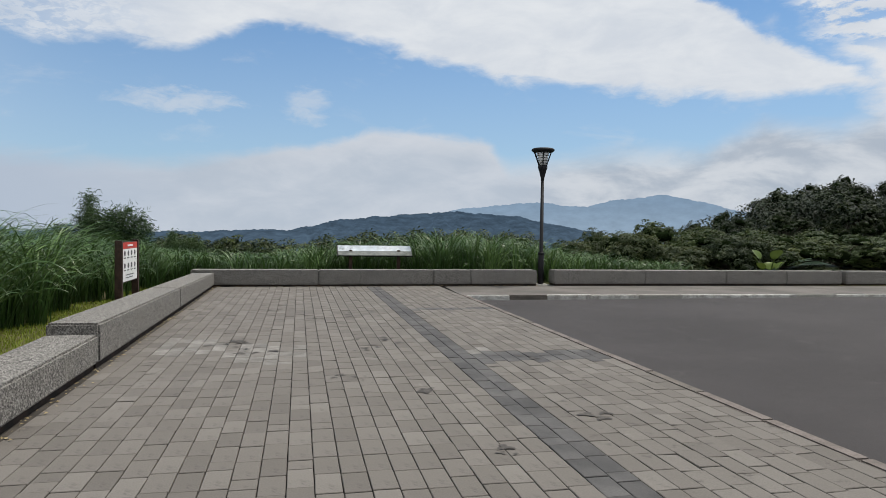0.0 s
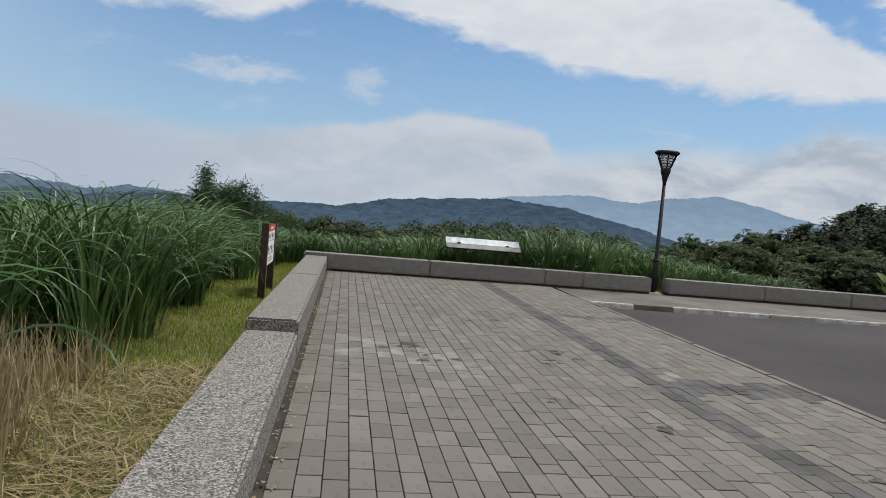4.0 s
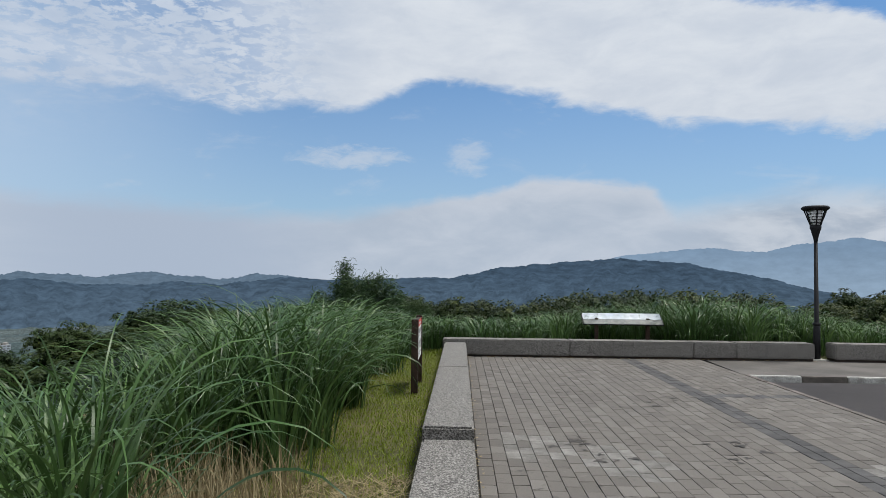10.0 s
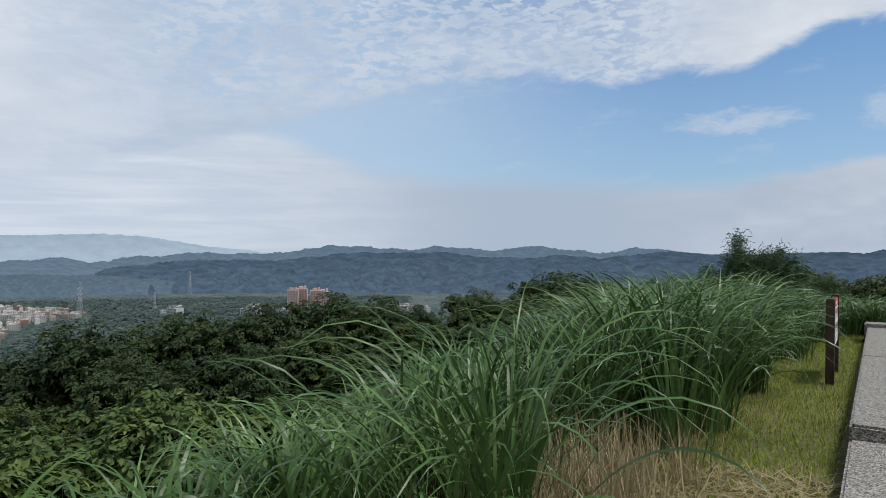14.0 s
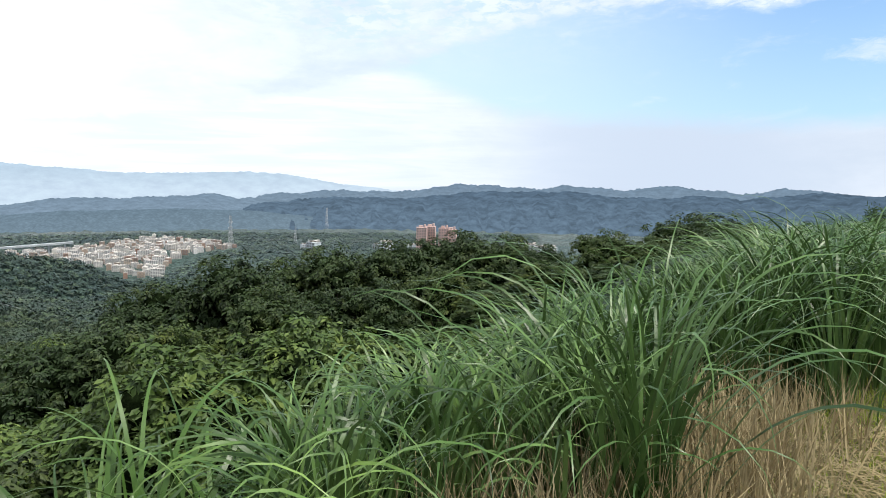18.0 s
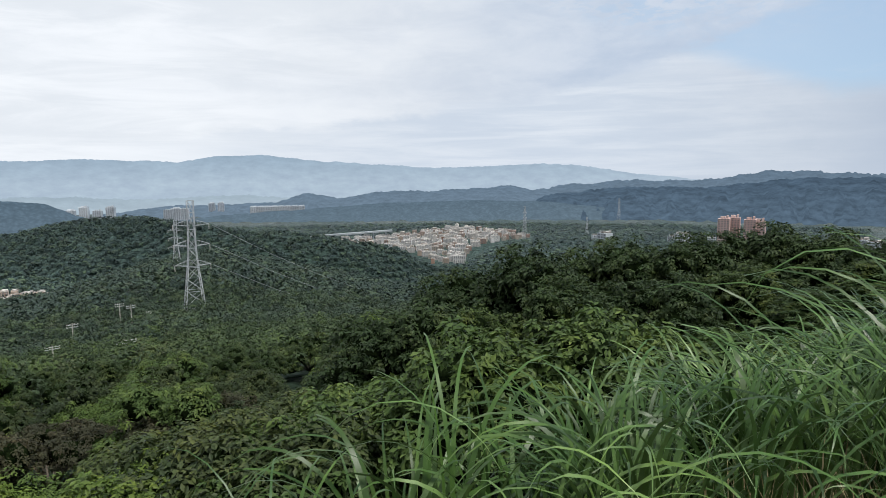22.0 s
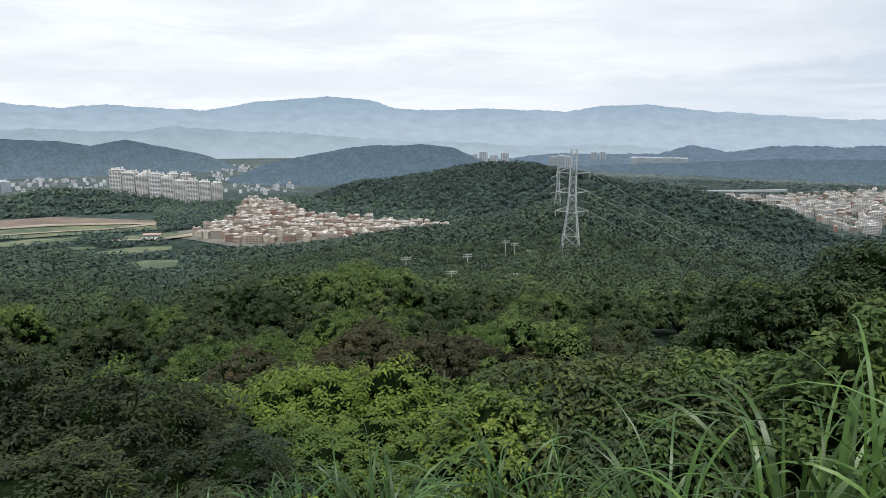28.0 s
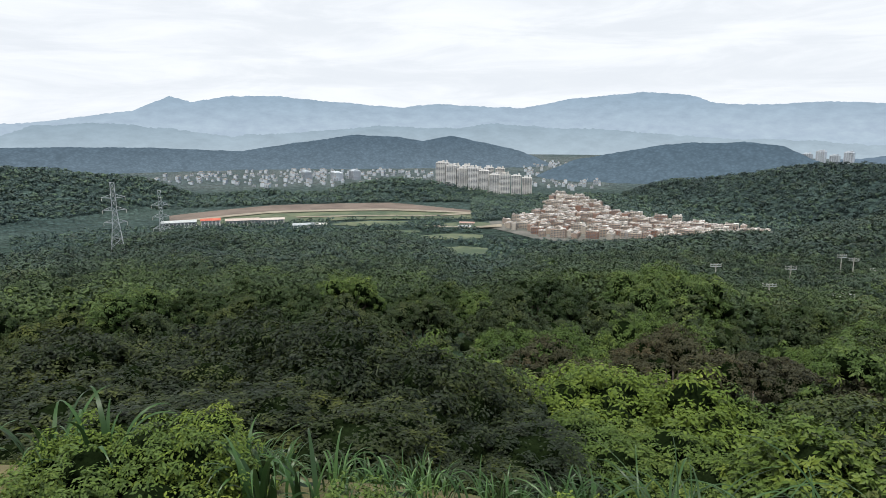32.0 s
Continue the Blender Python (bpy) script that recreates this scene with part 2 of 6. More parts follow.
def foliage(name, dark, light, tip, size=1.0, rough=0.5, trans=0.25, spec=0.2):
    """Leaves: each differs in tone; patches of lighter growth; greens kept dull."""
    dark, light, tip = [(c_[0] * 0.84, c_[1] * 0.7, c_[2] * 0.94) for c_ in (dark, light, tip)]

    def build(n, b, co):
        r = n.add("ShaderNodeNewGeometry").outputs["Random Per Island"]
        o = n.add("ShaderNodeObjectInfo").outputs["Random"]
        c = n.mix(n.span(r, -0.6, 1.1), dark, light)
        patch = n.noise(co, 0.8 * size, 4.0, 0.6)
        c = n.mix(n.math("MULTIPLY", n.span(patch, 0.46, 0.7), n.span(r, -0.2, 1.0, 0.15, 0.8)), c, tip)
        c = n.mix(1.0, c, n.ramp(o, [(0.0, (0.68, 0.74, 0.72)), (0.5, (1.0, 1.0, 1.0)), (1.0, (1.3, 1.22, 0.85))]), "MULTIPLY")
        n.link(c, b.inputs["Base Color"])
        b.inputs["Subsurface Weight"].default_value = 0.0
        t = n.add("ShaderNodeBsdfTranslucent")
        n.link(n.mix(0.35, c, tip), t.inputs[0])
        mx = n.add("ShaderNodeMixShader")
        mx.inputs[0].default_value = trans
        n.link(b.outputs[0], mx.inputs[1])
        n.link(t.outputs[0], mx.inputs[2])
        n.link(mx.outputs[0], n.t.nodes["Material Output"].inputs["Surface"])

    return material(name, build, rough, 0.0, spec)


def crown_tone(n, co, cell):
    """Crown-like cells: lit tops and shaded gaps between, painted in as tone."""
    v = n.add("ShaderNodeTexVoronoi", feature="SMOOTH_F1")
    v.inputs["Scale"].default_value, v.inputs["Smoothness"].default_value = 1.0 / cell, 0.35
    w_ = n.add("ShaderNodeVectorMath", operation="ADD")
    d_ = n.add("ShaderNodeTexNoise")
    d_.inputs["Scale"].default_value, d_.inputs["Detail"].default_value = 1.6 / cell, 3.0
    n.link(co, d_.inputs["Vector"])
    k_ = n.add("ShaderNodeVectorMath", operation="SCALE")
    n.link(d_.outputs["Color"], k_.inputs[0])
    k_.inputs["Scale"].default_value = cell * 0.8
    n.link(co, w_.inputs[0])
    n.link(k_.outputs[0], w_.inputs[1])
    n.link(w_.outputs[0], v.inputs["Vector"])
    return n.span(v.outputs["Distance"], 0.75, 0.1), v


def crowns(name, dark, light, size, clump):
    """Woods seen from afar: tone by tree and by patch, leafy relief."""

    def build(n, b, co):
        r = n.add("ShaderNodeNewGeometry").outputs["Random Per Island"]
        p = n.noise(co, 0.012 * size, 5.0, 0.6)
        c = n.mix(n.span(p, 0.3, 0.7), dark, light)
        f = n.noise(co, clump, 6.0, 0.65)
        c = n.mix(0.35, c, n.ramp(f, [(0.3, 0.2), (0.72, 0.8)]), "OVERLAY")
        c = n.mix(1.0, c, n.ramp(r, [(0.0, 0.82), (1.0, 1.2)]), "MULTIPLY")
        tone = n.add("ShaderNodeAttribute", attribute_name="tone").outputs["Fac"]
        c = n.mix(1.0, c, n.ramp(tone, [(0.0, (0.66, 0.72, 0.74)), (0.4, (0.95, 0.97, 0.95)), (0.75, (1.25, 1.25, 0.95)), (0.9, (1.5, 1.45, 0.9)), (1.0, (1.15, 0.95, 0.85))]), "MULTIPLY")
        n.link(c, b.inputs["Base Color"])
        bump(n, b, f, 1.0, 0.6 / clump)

    return material(name, build, 0.6, 0.0, 0.2)


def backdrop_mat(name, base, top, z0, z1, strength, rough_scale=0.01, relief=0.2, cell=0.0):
    """Far range: a plain glowing backdrop, not lit; haze and faint relief are painted into its colour."""

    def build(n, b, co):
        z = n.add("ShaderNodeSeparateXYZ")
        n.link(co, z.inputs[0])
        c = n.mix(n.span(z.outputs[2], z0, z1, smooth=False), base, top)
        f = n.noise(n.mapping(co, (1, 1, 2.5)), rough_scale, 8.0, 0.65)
        # lit crown tops and dark gaps painted into the glow
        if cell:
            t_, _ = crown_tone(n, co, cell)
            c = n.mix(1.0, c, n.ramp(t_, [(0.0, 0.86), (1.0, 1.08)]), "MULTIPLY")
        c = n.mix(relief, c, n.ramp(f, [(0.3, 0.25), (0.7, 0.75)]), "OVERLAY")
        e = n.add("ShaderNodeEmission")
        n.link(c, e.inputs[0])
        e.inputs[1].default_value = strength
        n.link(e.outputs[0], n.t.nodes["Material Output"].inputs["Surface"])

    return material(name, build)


def granite_build(n, b, co):
    v = n.add("ShaderNodeTexVoronoi")
    v.inputs["Scale"].default_value = 85.0
    n.link(co, v.inputs["Vector"])
    s = n.add("ShaderNodeSeparateColor")
    n.link(v.outputs["Color"], s.inputs[0])
    c = n.ramp(s.outputs[0], [(0.0, (0.05, 0.047, 0.043)), (0.25, (0.12, 0.113, 0.104)), (0.55, (0.225, 0.213, 0.196)), (0.86, (0.32, 0.308, 0.284))], "CONSTANT")
    st = n.noise(co, 2.2, 7.0, 0.65)
    c = n.mix(n.span(st, 0.45, 0.75, 0.0, 0.45), c, (0.17, 0.16, 0.14))
    st2 = n.noise(n.mapping(co, (3.0, 3.0, 0.5)), 2.0, 5.0)
    c = n.mix(n.span(st2, 0.55, 0.8, 0.0, 0.35), c, (0.12, 0.115, 0.1))
    n.link(c, b.inputs["Base Color"])
    bump(n, b, v.outputs["Distance"], 0.6, 0.006)


MAT_GRANITE = material("pebble_dash", granite_build, 0.85)


def paver_build(n, b, co):
    r = n.add("ShaderNodeNewGeometry").outputs["Random Per Island"]
    o = n.add("ShaderNodeObjectInfo").outputs["Random"]
    r = n.math("FRACT", n.math("ADD", r, n.math("MULTIPLY", o, 7.0)))
    c = n.ramp(r, [(0.0, (0.107, 0.096, 0.085)), (0.25, (0.124, 0.112, 0.099)), (0.75, (0.14, 0.127, 0.113)), (1.0, (0.162, 0.149, 0.133))])
    big = n.noise(co, 0.55, 6.0, 0.6)
    c = n.mix(n.span(big, 0.35, 0.75, 0.0, 0.4), c, (0.12, 0.11, 0.1))
    spot = n.noise(co, 5.0, 7.0, 0.7)
    c = n.mix(n.span(spot, 0.56, 0.72, 0.0, 0.8), c, (0.045, 0.04, 0.036))
    light = n.noise(n.mapping(co, (1, 1, 1), (3.1, 7.7, 0)), 2.6, 6.0, 0.7)
    c = n.mix(n.span(light, 0.62, 0.8, 0.0, 0.5), c, (0.36, 0.34, 0.31))
    g = n.noise(co, 90.0, 3.0)
    c = n.mix(0.35, c, n.ramp(g, [(0.3, 0.3), (0.7, 0.7)]), "OVERLAY")
    n.link(c, b.inputs["Base Color"])
    bump(n, b, g, 0.35, 0.004)


MAT_PAVER = material("concrete_paver", paver_build, 0.85)
MAT_PAVER_DARK = mottled("dark_paver", (0.06, 0.058, 0.057), (0.105, 0.1, 0.097), 2.0, 80.0, 0.8, vary=0.35)
MAT_JOINT = mottled("sandy_joint", (0.03, 0.026, 0.022), (0.06, 0.052, 0.043), 3.0, 60.0, 0.95)
MAT_LIME = mottled("lime_bloom_paver", (0.15, 0.14, 0.127), (0.24, 0.228, 0.21), 5.0, 50.0, 0.9, vary=0.25)


def asphalt_build(n, b, co):
    p = n.noise(co, 0.35, 6.0, 0.6)
    c = n.mix(n.span(p, 0.3, 0.75), (0.03, 0.0265, 0.0265), (0.047, 0.042, 0.042))
    wear = n.noise(co, 2.4, 7.0, 0.7)
    c = n.mix(n.span(wear, 0.55, 0.75, 0.0, 0.6), c, (0.07, 0.064, 0.062))
    c = n.mix(n.span(n.noise(co, 9.0, 6.0, 0.7), 0.6, 0.72, 0.0, 0.6), c, (0.02, 0.018, 0.018))
    g = n.noise(co, 140.0, 2.0)
    c = n.mix(0.6, c, n.ramp(g, [(0.3, 0.2), (0.75, 0.8)]), "OVERLAY")
    n.link(c, b.inputs["Base Color"])
    bump(n, b, g, 0.5, 0.006)


MAT_ASPHALT = material("asphalt", asphalt_build, 0.85)
MAT_KERB = mottled("kerb_concrete", (0.26, 0.25, 0.225), (0.4, 0.385, 0.35), 1.5, 50.0, 0.9)
MAT_STRIP = mottled("strip_concrete", (0.085, 0.078, 0.07), (0.14, 0.128, 0.116), 0.8, 50.0, 0.9)
MAT_STAIN = mottled("oil_stain", (0.045, 0.04, 0.036), (0.08, 0.072, 0.064), 8.0, 60.0, 0.8)
MAT_EDGING = mottled("brown_edging", (0.1, 0.085, 0.075), (0.18, 0.155, 0.14), 2.0, 50.0, 0.9)
MAT_KERB_DARK = mottled("stained_kerb", (0.09, 0.08, 0.07), (0.16, 0.14, 0.12), 3.0, 50.0, 0.9)
MAT_WHITE_PAINT = mottled("worn_white_paint", (0.28, 0.265, 0.24), (0.54, 0.53, 0.5), 5.0, 40.0, 0.7)
# Near-black brown: the shadow under the wall blocks put into the colour.
MAT_GAP_SHADE = mottled("gap_shade_plinth", (0.02, 0.018, 0.016), (0.05, 0.035, 0.028), 4.0, 50.0, 0.95)
MAT_BLACK_METAL = mottled("black_painted_steel", (0.008, 0.008, 0.01), (0.014, 0.014, 0.016), 6.0, 120.0, 0.6, 0.0, 0.05, 0.002, spec=0.2)
MAT_LAMP_GLASS = mottled("frosted_lamp_panel", (0.62, 0.63, 0.63), (0.75, 0.76, 0.76), 4.0, 60.0, 0.35, relief=0.02)
MAT_BROWN_WOOD = mottled("brown_recycled_timber", (0.028, 0.017, 0.012), (0.06, 0.035, 0.024), 6.0, 70.0, 0.75)
MAT_SIGN_WHITE = mottled("white_sign_panel", (0.7, 0.7, 0.69), (0.8, 0.8, 0.79), 2.0, 60.0, 0.5, relief=0.02)
MAT_SIGN_RED = mottled("red_sign_header", (0.42, 0.03, 0.02), (0.55, 0.06, 0.04), 3.0, 60.0, 0.5, relief=0.02)
MAT_INK = mottled("dark_ink", (0.06, 0.06, 0.07), (0.1, 0.1, 0.11), 3.0, 60.0, 0.6, relief=0.02)
MAT_PANEL_PRINT = mottled("printed_panel", (0.06, 0.07, 0.065), (0.14, 0.15, 0.14), 3.0, 12.0, 0.5, relief=0.02)
MAT_PANEL_SKY = mottled("glossy_print", (0.36, 0.42, 0.47), (0.52, 0.55, 0.58), 1.2, 6.0, 0.5, relief=0.02)
MAT_SOIL = mottled("soil_and_litter", (0.055, 0.06, 0.018), (0.12, 0.1, 0.045), 0.6, 9.0, 0.95, relief=0.8, dist=0.05)
MAT_STRAW = foliage("dry_straw", (0.19, 0.16, 0.06), (0.46, 0.44, 0.18), (0.58, 0.58, 0.27), 1.0, 0.7, 0.2)
MAT_LAWN = foliage("short_grass", (0.17, 0.27, 0.022), (0.34, 0.5, 0.045), (0.46, 0.58, 0.09), 1.2, 0.6, 0.2)
MAT_GRASS = foliage("silvergrass_blade", (0.005, 0.021, 0.004), (0.056, 0.145, 0.03), (0.19, 0.37, 0.1), 1.0, 0.4, 0.12, 0.25)
MAT_LEAF_BRIGHT = foliage("bright_leaf", (0.024, 0.058, 0.012), (0.078, 0.155, 0.028), (0.18, 0.28, 0.046), 1.0, 0.55, 0.16)
MAT_LEAF_VINE = foliage("creeper_leaf", (0.036, 0.08, 0.014), (0.104, 0.195, 0.03), (0.21, 0.32, 0.05), 1.0, 0.6, 0.18)
MAT_LEAF_FRONT = foliage("small_dark_leaf", (0.006, 0.014, 0.005), (0.021, 0.04, 0.011), (0.1, 0.145, 0.024), 1.4, 0.55, 0.14)
MAT_LEAF_MID = foliage("mid_leaf", (0.013, 0.03, 0.01), (0.047, 0.084, 0.022), (0.118, 0.165, 0.034), 1.0, 0.55, 0.15)
MAT_LEAF_DARK = foliage("dark_leaf", (0.011, 0.028, 0.007), (0.04, 0.084, 0.019), (0.108, 0.165, 0.034), 1.0, 0.55, 0.14)
MAT_LEAF_KNOLL = foliage("knoll_leaf", (0.006, 0.016, 0.005), (0.022, 0.046, 0.012), (0.066, 0.105, 0.024), 1.0, 0.55, 0.12)
MAT_LEAF_BROWN = foliage("brownish_leaf", (0.022, 0.032, 0.012), (0.058, 0.07, 0.026), (0.1, 0.085, 0.035), 1.0, 0.6, 0.12)
MAT_NEEDLE = foliage("needle_spray", (0.03, 0.075, 0.024), (0.08, 0.16, 0.05), (0.15, 0.25, 0.08), 1.0, 0.5, 0.2)
# Near-black fill that stands in for the shade between leaves.
MAT_CORE = mottled("crown_shade_dark", (0.005, 0.009, 0.003), (0.01, 0.016, 0.006), 2.0, 14.0, 0.95, relief=0.6, dist=0.05, spec=0.0)
MAT_BARK = mottled("bark", (0.05, 0.042, 0.033), (0.11, 0.095, 0.078), 5.0, 30.0, 0.9, relief=0.6, dist=0.02)
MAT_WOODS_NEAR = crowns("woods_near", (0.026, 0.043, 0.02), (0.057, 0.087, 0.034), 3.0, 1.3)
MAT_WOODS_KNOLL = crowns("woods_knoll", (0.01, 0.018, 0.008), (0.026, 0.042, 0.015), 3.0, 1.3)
# Woods below: haze of distance painted into the base colours, bluer and paler.
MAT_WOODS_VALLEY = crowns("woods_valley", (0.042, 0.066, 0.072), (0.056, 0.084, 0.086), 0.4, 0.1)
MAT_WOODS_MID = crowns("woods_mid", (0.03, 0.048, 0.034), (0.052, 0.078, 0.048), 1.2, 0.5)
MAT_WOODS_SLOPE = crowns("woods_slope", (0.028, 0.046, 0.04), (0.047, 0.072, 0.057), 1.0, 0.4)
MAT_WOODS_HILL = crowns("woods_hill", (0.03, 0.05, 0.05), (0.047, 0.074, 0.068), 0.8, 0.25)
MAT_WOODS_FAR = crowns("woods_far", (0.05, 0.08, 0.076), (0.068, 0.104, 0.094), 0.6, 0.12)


def ground_build(n, b, co):
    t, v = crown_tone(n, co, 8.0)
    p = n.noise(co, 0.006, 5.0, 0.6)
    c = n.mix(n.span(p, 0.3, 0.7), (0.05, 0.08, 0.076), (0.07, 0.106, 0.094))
    # tone by distance, so that haze is painted into the ground's colour
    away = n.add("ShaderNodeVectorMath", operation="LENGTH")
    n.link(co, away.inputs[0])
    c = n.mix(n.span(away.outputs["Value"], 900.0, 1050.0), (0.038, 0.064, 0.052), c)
    c = n.mix(n.span(away.outputs["Value"], 470.0, 560.0), (0.02, 0.036, 0.02), c)  # bare floor under the near woods, its shade painted into the colour
    c = n.mix(n.span(away.outputs["Value"], 1380.0, 1700.0), c, n.mix(n.span(p, 0.35, 0.65), (0.085, 0.12, 0.125), (0.14, 0.165, 0.165)))  # far valley floor: haze painted into the colour, paler and greyer
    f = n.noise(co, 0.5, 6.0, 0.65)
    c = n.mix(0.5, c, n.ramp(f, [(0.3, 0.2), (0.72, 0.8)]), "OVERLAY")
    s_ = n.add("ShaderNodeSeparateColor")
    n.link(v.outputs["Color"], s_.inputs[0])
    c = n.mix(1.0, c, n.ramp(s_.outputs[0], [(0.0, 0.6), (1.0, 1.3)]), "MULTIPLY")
    # dark gaps between crowns: shade painted as colour
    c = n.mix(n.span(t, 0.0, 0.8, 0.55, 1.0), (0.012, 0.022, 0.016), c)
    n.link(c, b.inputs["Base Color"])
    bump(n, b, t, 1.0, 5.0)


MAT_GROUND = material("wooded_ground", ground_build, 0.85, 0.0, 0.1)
MAT_MEADOW = mottled("terraced_meadow", (0.05, 0.075, 0.045), (0.13, 0.145, 0.085), 0.03, 0.5, 0.95)
MAT_EARTH = mottled("bare_earth", (0.1, 0.078, 0.064), (0.17, 0.135, 0.11), 0.02, 0.6, 0.95)
MAT_TRACK = mottled("pale_track", (0.19, 0.165, 0.125), (0.29, 0.26, 0.2), 0.03, 0.6, 0.95)
MAT_STEEL = mottled("galvanised_steel", (0.36, 0.38, 0.4), (0.48, 0.5, 0.52), 0.3, 2.0, 0.5, 0.3, 0.05)

# ---- mesh helpers ----
def link_mesh(name, verts, faces, mat, parent=None, label="", smooth=False):
    me = bpy.data.meshes.new(name)
    me.from_pydata([tuple(v) for v in verts] if not isinstance(verts, np.ndarray) else verts.tolist(), [], faces if isinstance(faces, list) else faces.tolist())
    for m in mat if isinstance(mat, (list, tuple)) else [mat]:
        me.materials.append(m)
    if smooth:
        me.polygons.foreach_set("use_smooth", [True] * len(me.polygons))
    me.update()
    ob = new(name, me)
    ob.parent = parent
    if label:
        ob["label"] = label
    return ob


def part(name, bm, mat, parent=None, label="", smooth=False):
    me = bpy.data.meshes.new(name)
    bm.normal_update()
    bm.to_mesh(me)
    bm.free()
    me.materials.append(mat)
    if smooth:
        me.polygons.foreach_set("use_smooth", [True] * len(me.polygons))
    ob = new(name, me)
    ob.parent = parent
    if label:
        ob["label"] = label
    return ob


def empty(name, m=None):
    ob = new(name)
    ob.empty_display_size = 0.2
    if m is not None:
        ob.matrix_basis = m
    return ob


def box(bm, x0, x1, y0, y1, z0, z1, bev=0.0, turn=None):
    g = bmesh.ops.create_cube(bm, size=1.0)["verts"]
    for v in g:
        v.co = Vector((x0 + (v.co.x + 0.5) * (x1 - x0), y0 + (v.co.y + 0.5) * (y1 - y0), z0 + (v.co.z + 0.5) * (z1 - z0)))
    if bev:
        edges = list({e for v in g for e in v.link_edges})
        out = bmesh.ops.bevel(bm, geom=edges, offset=bev, segments=2, affect="EDGES", clamp_overlap=True)
        g = list({v for f in out["faces"] for v in f.verts} | {v for v in g if v.is_valid})
    if turn is not None:
        bmesh.ops.transform(bm, matrix=turn, verts=g)
    return g


def tube(bm, points, radii, sides=8):
    """A tapered round bar through points."""
    rings = []
    pts = [Vector(p) for p in points]
    for i, (p, r) in enumerate(zip(pts, radii)):
        d = (pts[min(i + 1, len(pts) - 1)] - pts[max(i - 1, 0)]).normalized()
        u = d.orthogonal().normalized()
        if rings:
            u = (last - d * last.dot(d)).normalized()
        last = u
        w = d.cross(u)
        rings.append([bm.verts.new(p + (u * math.cos(a) + w * math.sin(a)) * r) for a in (2 * math.pi * k / sides for k in range(sides))])
    for a, b in zip(rings, rings[1:]):
        for k in range(sides):
            bm.faces.new((a[k], a[(k + 1) % sides], b[(k + 1) % sides], b[k]))
    bm.faces.new(rings[0][::-1])
    bm.faces.new(rings[-1])


# ---- the lie of the land ----
CX, CY = -2.6, 0.9  # the viewpoint on the wall
VALLEY = -150.0


def lattice(ix, iy, seed):
    h = np.sin(ix * 127.1 + iy * 311.7 + seed * 74.7) * 43758.5453
    return h - np.floor(h)


def vnoise(x, y, seed=0):
    """Smooth value noise on arrays, 0..1."""
    x, y = np.asarray(x, float), np.asarray(y, float)
    ix, iy = np.floor(x), np.floor(y)
    fx, fy = x - ix, y - iy
    fx, fy = fx * fx * (3 - 2 * fx), fy * fy * (3 - 2 * fy)
    a, b = lattice(ix, iy, seed), lattice(ix + 1, iy, seed)
    c, d = lattice(ix, iy + 1, seed), lattice(ix + 1, iy + 1, seed)
    return (a * (1 - fx) + b * fx) * (1 - fy) + (c * (1 - fx) + d * fx) * fy


def fbm(x, y, seed=0, octaves=4):
    s, k, f = 0.0, 0.5, 1.0
    for o in range(octaves):
        s = s + k * (vnoise(np.asarray(x) * f, np.asarray(y) * f, seed + o) - 0.5)
        k, f = k * 0.5, f * 2.03
    return s


def unit(v):
    return v / (np.linalg.norm(v, axis=1)[:, None] + 1e-9)


def profile(az, pairs):
    pairs = sorted(pairs)
    return np.interp(az, [p[0] for p in pairs], [p[1] for p in pairs], left=-30, right=-30)


# wooded hills: distance, front slope, back slope, (azimuth, elevation) along the crest
HILLS = [
    ([(66, 1000), (84, 1000), (96, 1250), (112, 1320)], 0.4, 0.3, [(55, -13), (66, -9.6), (69.4, -8.2), (72.8, -6.55), (76.8, -5.8), (81.1, -5.2), (87.2, -4.3), (91, -3.65), (93.9, -3.25), (96.2, -3.0), (98.5, -3.15), (100.9, -3.65), (103.6, -3.98), (107.2, -4.6), (109.5, -5.3), (111.3, -6.0), (113.3, -6.6), (116, -8.5)]),
    (1350, 0.3, 0.3, [(115, -8), (117.2, -7.4), (119.4, -6.35), (122.8, -5.7), (126.5, -5.15), (130.8, -4.85), (134.8, -5.3), (137.5, -6.2), (141, -5.65), (146.5, -5.95), (150.8, -4.55), (155.4, -3.65), (159.9, -3.15), (170, -2.5), (190, -4)]),
]


SLOPE_NEAR = [(50, -14), (60, -14.2), (70, -15.6), (80, -17), (90, -17.6), (101, -17.7), (108, -16.2), (119, -17), (124, -18), (138, -17), (149, -16.6), (165, -16)]
SLOPE_BROW = [(50, -13), (60, -13), (68, -11.8), (72, -10.6), (78, -9), (84, -7.6), (88.5, -6.7), (91.8, -7.4), (95.9, -8.3), (99.5, -9.1), (104.1, -9.5), (108.4, -10.2), (113.6, -10.9), (118.3, -11.5), (121, -12.6), (123.2, -13.3), (126.5, -11.8), (130.6, -10.1), (135.5, -9.9), (140.2, -10.4), (144.7, -9.7), (149, -8.8), (151.9, -8.9), (155.5, -9.6), (165, -9.4)]


def edge_drop(d):
    """Fall of the hillside with the distance past its edge."""
    return np.interp(d, [0, 2, 10, 40, 140, 255, 420, 760, 6000], [0, 0.7, 5.4, 14.6, 33.5, 55, 78, 150, 150])


